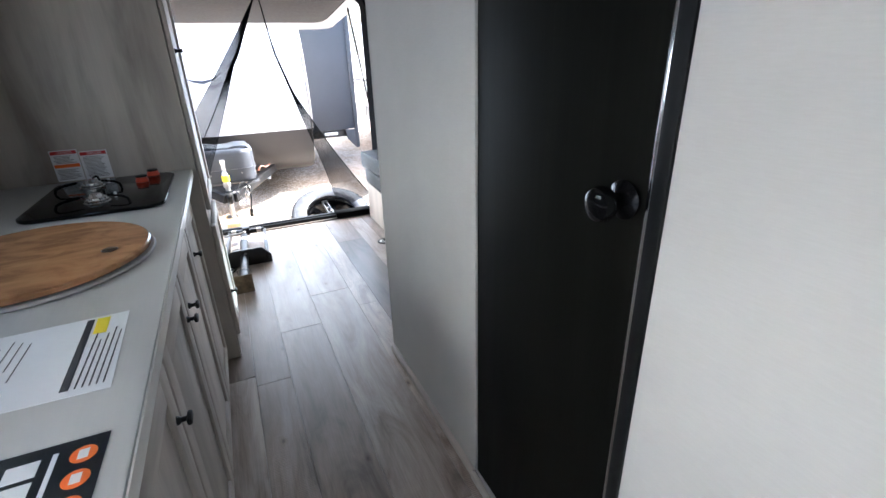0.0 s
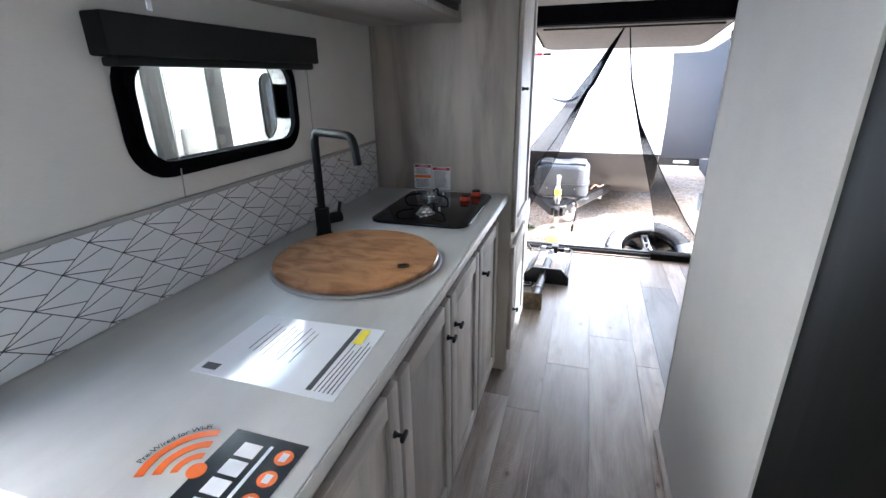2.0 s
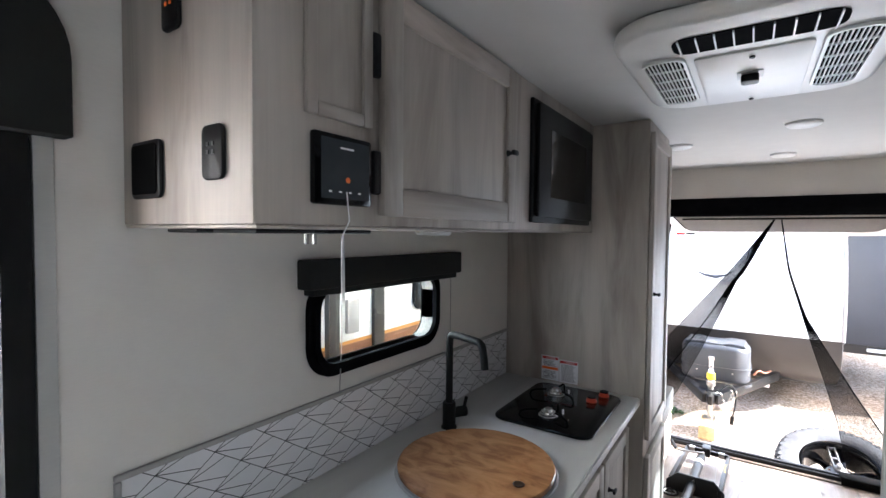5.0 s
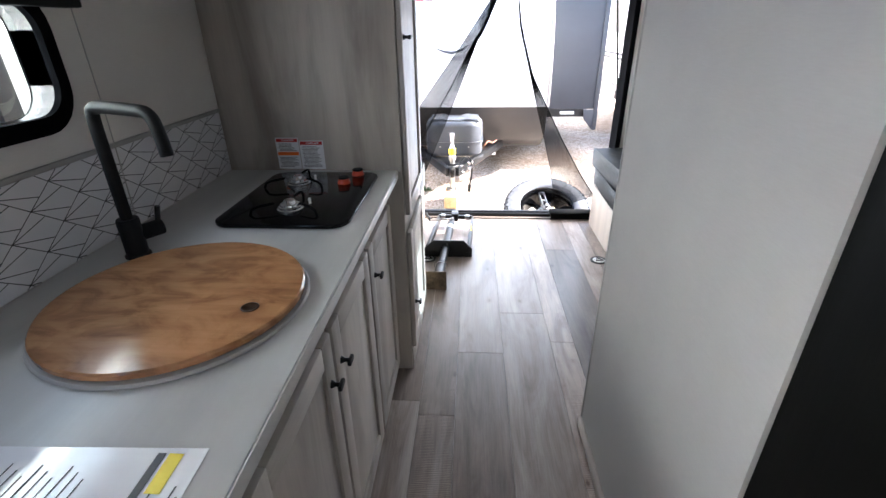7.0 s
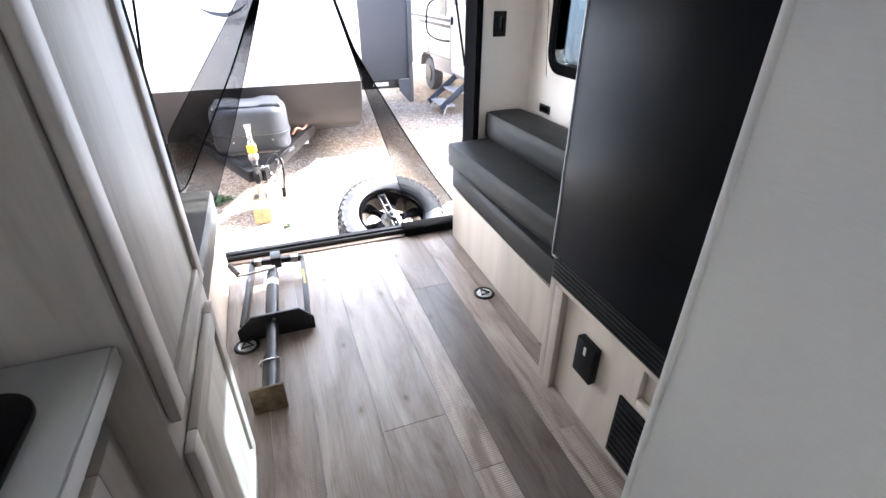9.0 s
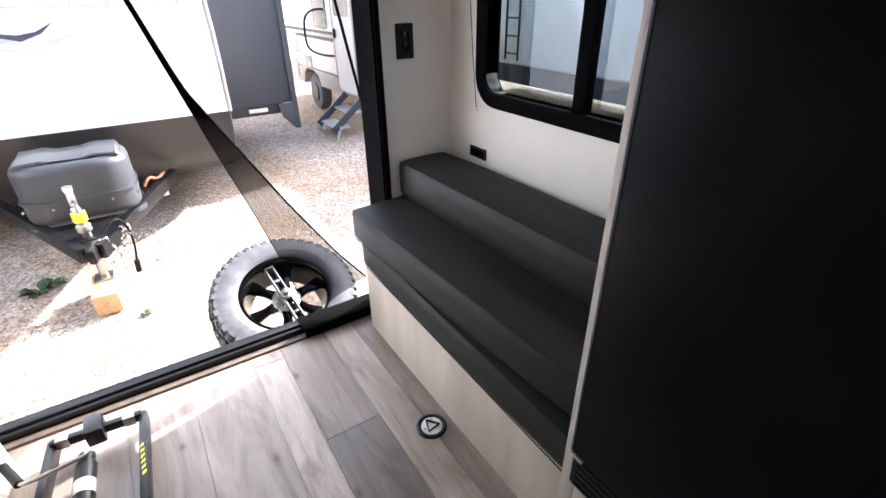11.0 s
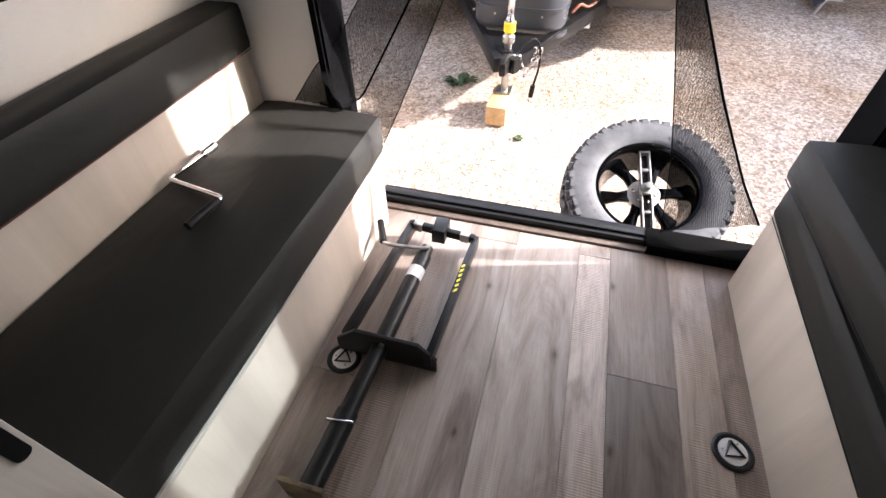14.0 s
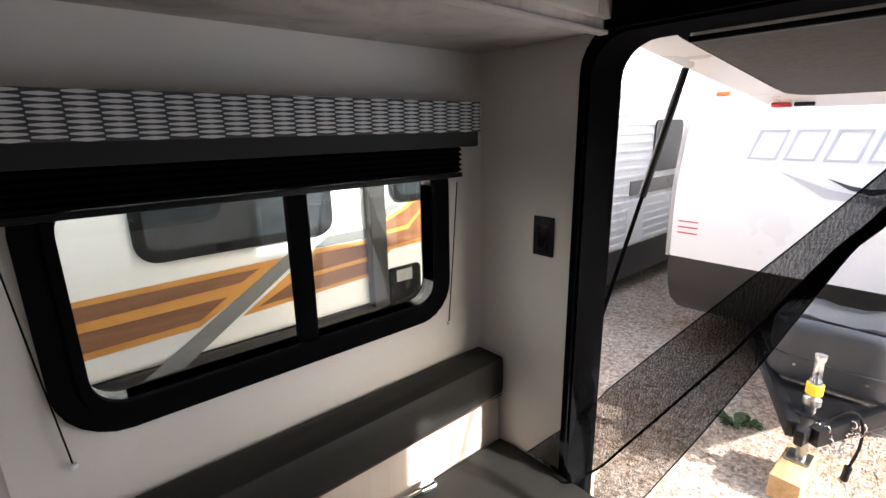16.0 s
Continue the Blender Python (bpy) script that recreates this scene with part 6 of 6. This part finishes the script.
part("stripe", on_side([(2.0, 0.575), (3.19, 0.612), (3.66, 0.874), (2.0, 0.842)]), "stripe_orange", nb, "orange stripe", False)
part("stripe_fill", on_side([(2.0, 0.735), (3.40, 0.788), (3.50, 0.842), (2.0, 0.822)], 0.0035), "stripe_wood", nb, "wood-look stripe", False)
part("stripe_fill", on_side([(2.0, 0.602), (3.20, 0.648), (3.33, 0.732), (2.0, 0.702)], 0.0035), "stripe_wood", nb, "wood-look stripe", False)
part("stripe", on_side([(3.39, 0.612), (4.16, 0.655), (4.30, 0.790), (5.0, 0.835), (5.0, 1.10), (4.49, 1.085), (4.41, 1.045), (4.25, 0.985), (4.16, 0.882), (3.81, 0.886)]), "stripe_orange", nb, "orange stripe", False)
part("stripe_fill", on_side([(3.47, 0.642), (4.14, 0.675), (4.28, 0.812), (5.0, 0.862), (5.0, 1.015), (4.56, 1.005), (4.44, 0.905), (4.25, 0.890), (4.14, 0.752), (3.66, 0.730)], 0.0035), "stripe_wood", nb, "wood-look stripe", False)
part("stripe_fill", on_side([(3.70, 0.755), (4.13, 0.778), (4.24, 0.915), (4.43, 0.930), (4.55, 1.030), (5.0, 1.040), (5.0, 1.078), (4.50, 1.066), (4.42, 1.026), (4.26, 0.965), (4.17, 0.858), (3.80, 0.860)], 0.0035), "stripe_wood", nb, "wood-look stripe", False)
part("slash", on_side([(2.93, 0.43), (3.10, 0.435), (3.70, 0.842), (3.66, 0.895), (3.62, 0.870)], 0.004), "stripe_grey", nb, "grey slash decal", False)
part("slash", on_side([(3.80, 0.892), (4.14, 0.892), (4.31, 1.02), (4.39, 1.06), (4.30, 1.065), (4.12, 0.948), (3.89, 0.946)], 0.004), "stripe_grey", nb, "grey slash decal", False)
w = part("window", prism(shift(rounded(0.93, 0.47, 0.09), 3.452, 1.195), XN, XN + 0.02, "X"), "black", nb, "dark tinted window")
part("pane", prism(shift(rounded(0.84, 0.38, 0.06), 3.452, 1.20), XN + 0.0205, XN + 0.022, "X"), "tint", w, "", False)
w = part("window", prism(shift(rounded(0.5, 0.46, 0.09), 4.56, 1.31), XN, XN + 0.02, "X"), "black", nb, "dark tinted window")
part("pane", prism(shift(rounded(0.42, 0.38, 0.06), 4.56, 1.31), XN + 0.0205, XN + 0.022, "X"), "tint", w, "", False)
part("awning_arm", bm_box(XN, XN + 0.07, 4.13, 4.235, 0.466, 2.2, 0.006), "skirt", nb, "dark awning arm")
part("awning_arm", bm_box(XN, XN + 0.05, 2.07, 2.16, 0.34, 2.2, 0.006), "skirt", nb, "dark awning arm")
part("door_edge", bm_box(XN, XN + 0.03, 2.51, 2.62, 0.38, 2.1, 0.004), "skirt", nb, "dark door edge")
part("hatch_box", prism(shift(rounded(0.25, 0.31, 0.03), 4.395, 0.515), XN, XN + 0.015, "X"), "black", nb, "black service hatch")
part("label_card", bm_box(XN + 0.0155, XN + 0.017, 4.33, 4.45, 0.575, 0.65), "grout", nb, "", False)
part("outlet_cover", bm_box(XN, XN + 0.03, 2.25, 2.36, 0.90, 1.13, 0.006), "grout", nb, "grey outlet cover")
part("stripe", prism([(1.2, 0.86), (2.02, 0.90), (2.02, 0.60), (1.2, 0.55)], XN, XN + 0.003, "X"), "stripe_orange", nb, "orange stripe", False)
part("stripe_fill", prism([(1.2, 0.83), (1.95, 0.86), (1.70, 0.74), (1.2, 0.70)], XN + 0.0035, XN + 0.0065, "X"), "stripe_wood", nb, "wood-look stripe", False)

# corrugated trailer beyond it
far = thing("corrugated_trailer", (-3.4, 9.5, ZG), "white trailer with corrugated siding and a dark skirt", "trailer")
part("shell", bm_box(-4.9, -2.42, 6.6, 13.5, 0.05, 2.5, 0.04), "gelcoat", far)
for k in range(24):
    z = 0.10 + 0.1 * k
    if z < 2.4:
        part("siding_rib", bm_box(-2.42, -2.405, 6.64, 13.4, z, z + 0.045, 0.006), "gelcoat", far)
part("skirt", bm_box(-4.88, -2.44, 6.62, 13.4, -0.35, 0.049), "skirt", far)
part("window", prism(shift(rounded(0.76, 0.62, 0.09), 8.83, 1.26), -2.404, -2.385, "X"), "tint", far, "dark tinted window")
part("name_band", bm_box(-2.404, -2.395, 7.95, 9.3, 0.70, 0.87), "stripe_grey", far, "plain grey name band", False)
part("baggage_door", prism(shift(rounded(0.43, 0.45, 0.04), 8.14, 0.33), -2.404, -2.398, "X"), "gelcoat", far)

# trailer farther off by the other side, with a step
XS = 3.2
rt = thing("step_trailer", (4.4, 10.5, ZG), "white travel trailer with grey stripes, open grab rail and folding steps", "trailer")
part("shell", bm_box(XS, 5.6, 8.65, 12.75, 0.14, 2.03, 0.05, 3), "gelcoat", rt)
part("lower_wall", prism([(8.70, -0.08), (9.2, -0.09), (10.45, -0.11), (10.55, 0.06), (10.75, 0.12), (11.10, 0.12), (11.28, 0.03), (11.34, -0.16), (12.7, -0.20), (12.7, 0.139), (8.70, 0.139)], XS + 0.004, 5.55, "X"), "grout", rt, "grey lower wall with a wheel arch", False)
part("roof", bm_box(XS - 0.03, 5.63, 8.62, 12.8, 2.031, 2.10, 0.025), "timber", rt, "tan roof edge")
for z0, z1 in ((0.745, 0.79), (0.65, 0.70)):
    part("stripe", bm_box(XS - 0.004, XS - 0.0005, 9.60, 12.7, z0, z1), "slide", rt, "blue-grey stripe", False)
part("stripe", bm_box(XS - 0.004, XS - 0.0005, 9.60, 12.7, 0.702, 0.743), "pale_decal", rt, "pale stripe", False)
for k in range(9):
    part("siding_rib", bm_box(XS - 0.010, XS - 0.0005, 9.75, 12.72, 0.86 + 0.115 * k, 0.885 + 0.115 * k, 0.004), "gelcoat", rt)
d2 = part("door", prism(shift(rounded(0.72, 1.78, 0.10), 9.18, 0.855), XS - 0.02, XS - 0.001, "X"), "white", rt, "white entrance door")
part("door_frame", ring(shift(rounded(0.77, 1.83, 0.12), 9.18, 0.855), shift(rounded(0.722, 1.782, 0.10), 9.18, 0.855), XS - 0.026, XS - 0.001, "X"), "grout", d2)
part("door_window", prism(shift(rounded(0.52, 0.60, 0.05), 9.19, 1.318), XS - 0.026, XS - 0.0205, "X"), "pale_glass", d2)
part("door_handle", bm_box(XS - 0.05, XS - 0.0205, 9.46, 9.50, 0.72, 0.84, 0.006), "black", d2)
w = part("window", prism(shift(rounded(0.52, 0.40, 0.05), 10.09, 1.05), XS - 0.02, XS - 0.001, "X"), "pale_glass", rt, "grey-green tinted window")
part("window_frame", ring(shift(rounded(0.56, 0.44, 0.07), 10.09, 1.05), shift(rounded(0.522, 0.402, 0.05), 10.09, 1.05), XS - 0.024, XS - 0.001, "X"), "grout", w)
vent = part("vent", bm_box(XS - 0.012, XS - 0.001, 11.40, 11.98, 0.36, 0.69, 0.004), "pale_decal", rt, "grey louvred vent")
for k in range(5):
    part("louvre", bm_box(XS - 0.022, XS - 0.0125, 11.44, 11.94, 0.385 + 0.06 * k, 0.41 + 0.06 * k, 0.003), "grout", vent)
part("access_door", bm_box(XS - 0.012, XS - 0.001, 11.58, 11.87, -0.08, 0.26, 0.004), "grout", rt)
hb = part("outlet_box", bm_box(XS - 0.012, XS - 0.001, 10.76, 11.13, 0.14, 0.35, 0.006), "grout", rt)
part("cap", lathe([(0, 0), (0.05, 0), (0.05, 0.008), (0, 0.01)], 16, (XS - 0.022, 10.86, 0.21), "X"), "white", hb)
part("grab_rail", tube([(XS - 0.005, 9.86, 1.10), (XS - 0.10, 10.05, 1.10), (XS - 0.16, 10.32, 1.02), (XS - 0.17, 10.42, 0.85), (XS - 0.17, 10.42, 0.58), (XS - 0.14, 10.30, 0.48), (XS - 0.08, 9.95, 0.44), (XS - 0.005, 9.65, 0.45)], 0.017, 8, 2), "black", rt)
part("clearance_light", bm_box(XS - 0.02, XS - 0.001, 9.72, 9.80, 1.60, 1.65, 0.006), "orange", rt)
for y in (11.69, 10.76):
    part("vent_cap", prism(shift(rounded(0.12, 0.13, 0.05), y, 1.715), XS - 0.018, XS - 0.001, "X"), "pale_decal", rt)
part("name_band", bm_box(XS - 0.014, XS - 0.0105, 11.16, 12.2, 1.10, 1.22), "pale_decal", rt, "plain grey name band", False)
for y in (10.90, 11.75):
    wh = part("wheel", lathe([(0, -0.09), (0.29, -0.09), (0.31, -0.05), (0.31, 0.05), (0.29, 0.09), (0.19, 0.09), (0.17, 0.06), (0, 0.06)], 40, (XS + (0.14 if y < 11 else 2.2), 10.90, ZG + 0.315), "X"), "rubber", rt)
    part("rim", lathe([(0, -0.02), (0.15, -0.02), (0.165, 0.0), (0.10, 0.01), (0.05, 0.02), (0, 0.02)], 28, (XS + (0.045 if y < 11 else 2.3), 10.90, ZG + 0.315), "X"), "skirt", wh)
for k in range(3):
    part("step", bm_box(2.74 + 0.23 * k, 2.97 + 0.23 * k, 8.76, 9.34, -0.445 + 0.19 * k, -0.42 + 0.19 * k, 0.004), "bright_steel", rt)
for y in (8.75, 9.35):
    part("step_rail", bar((2.70, y, -0.47), (3.26, y, -0.02), 0.03, 0.09), "slide", rt)
    part("step_leg", bar((2.82, y, -0.40), (2.76, y, ZG + 0.005), 0.035, 0.02), "bright_steel", rt)

# pale trailer seen through the bench window
bt = thing("blue_trailer", (7.4, 5.5, ZG), "pale blue-white trailer with a black ladder, seen through the window", "trailer")
part("shell", bm_box(6.2, 8.6, 0.5, 10.6, 0.15, 2.1, 0.05, 3), "gelcoat", bt)
part("skirt", bm_box(6.22, 8.5, 0.55, 10.5, -0.15, 0.149), "slide", bt)
for y in (8.7, 9.02):
    part("ladder_rail", tube([(6.13, y, 0.25), (6.13, y, 2.1)], 0.018, 8), "black_metal", bt)
for k in range(7):
    part("rung", tube([(6.13, 8.7, 0.35 + 0.28 * k), (6.13, 9.02, 0.35 + 0.28 * k)], 0.013, 8), "black_metal", bt)
part("panel", bm_box(6.185, 6.198, 9.3, 10.2, 0.3, 1.7), "slide", bt, "blue-grey panel")
part("name_band", bm_box(6.185, 6.198, 7.0, 8.4, 1.42, 1.62), "slide", bt, "plain dark name band", False)


# weeds and loose stones
def weed(x, y, s, seed):
    rnd2 = random.Random(seed)
    bm = bmesh.new()
    for k in range(46):
        a, l = rnd2.uniform(0, 6.283), s * rnd2.uniform(0.4, 1.0)
        w2 = l * 0.16
        d = Vector((math.cos(a), math.sin(a), 0))
        n2 = Vector((-d.y, d.x, 0))
        p0 = Vector((x, y, ZG + 0.004)) + d * l * 0.1
        lift = rnd2.uniform(0.05, 0.5) * l
        v = [bm.verts.new(p) for p in (p0, p0 + d * l * 0.5 + n2 * w2 + Vector((0, 0, lift)), p0 + d * l + Vector((0, 0, lift * 0.7)), p0 + d * l * 0.5 - n2 * w2 + Vector((0, 0, lift)))]
        bm.faces.new(v)
    return tagged(part("weed", bm, "leaf", None, "", False), "small green weed growing in the gravel", "weed", "weeds in the gravel")


weed(-0.58, 6.2, 0.13, 1)
weed(-0.50, 6.25, 0.09, 2)
weed(0.05, 5.45, 0.05, 3)
rnd = random.Random(21)
sv, sf = [], []
for k in range(7000):
    u = rnd.random() ** 0.8
    x, y = rnd.uniform(-2.1, 3.2), 3.95 + 3.6 * u
    s = rnd.uniform(0.004, 0.013)
    z = ZG + 0.018 * noise.noise(Vector((x, y - 6.0, 0)) * 0.9) + 0.008 * noise.noise(Vector((x, y - 6.0, 0)) * 4)
    a = rnd.uniform(0, 6.283)
    b0 = len(sv)
    for q in range(4):
        sv.append((x + s * math.cos(a + q * 1.5708) * rnd.uniform(0.7, 1.3), y + s * math.sin(a + q * 1.5708) * rnd.uniform(0.7, 1.3), z + s * 0.1))
    sv.append((x + s * 0.2, y, z + s * rnd.uniform(0.5, 0.9)))
    sv.append((x, y, z - s * 0.6))
    for q in range(4):
        sf += [(b0 + q, b0 + (q + 1) % 4, b0 + 4), (b0 + (q + 1) % 4, b0 + q, b0 + 5)]
sm = bpy.data.meshes.new("loose_gravel")
sm.from_pydata(sv, [], sf)
sm.materials.append(M["stone"])
tagged(new("loose_gravel", sm), "loose tan gravel stones", "gravel", "", "stuff")

# ---- floor planks, each a piece of its own ----
COLS = [XL, -0.55, -0.34, -0.108, 0.037, 0.246, 0.475, 0.587, 0.783, 0.905, 1.10, XR]
ENDS = {3: [1.826, 3.19], 4: [2.216, 3.79], 5: [0.95, 2.55], 6: [2.31, 3.80], 7: [1.75, 3.32], 8: [2.356], 2: [0.6, 1.9, 3.115], 9: [1.2, 2.6], 1: [1.0, 2.4], 0: [0.3, 1.6, 2.9], 10: [1.7, 3.0]}
for c, (xa, xb) in enumerate(zip(COLS, COLS[1:])):
    cuts = [YF] + ENDS.get(c, [1.0]) + [3.863]
    for a, b in zip(cuts, cuts[1:]):
        part("plank", bm_box(xa + 0.0006, xb - 0.0006, a + 0.0006, b - 0.0006, -0.0038, 0.0, 0.0007, 1), "plank_dark" if c == 7 and a < 2 < b else "plank_pale" if c == 8 else ("plank_sawn" if c in (3, 6, 9) else "plank"), floor, "", False)
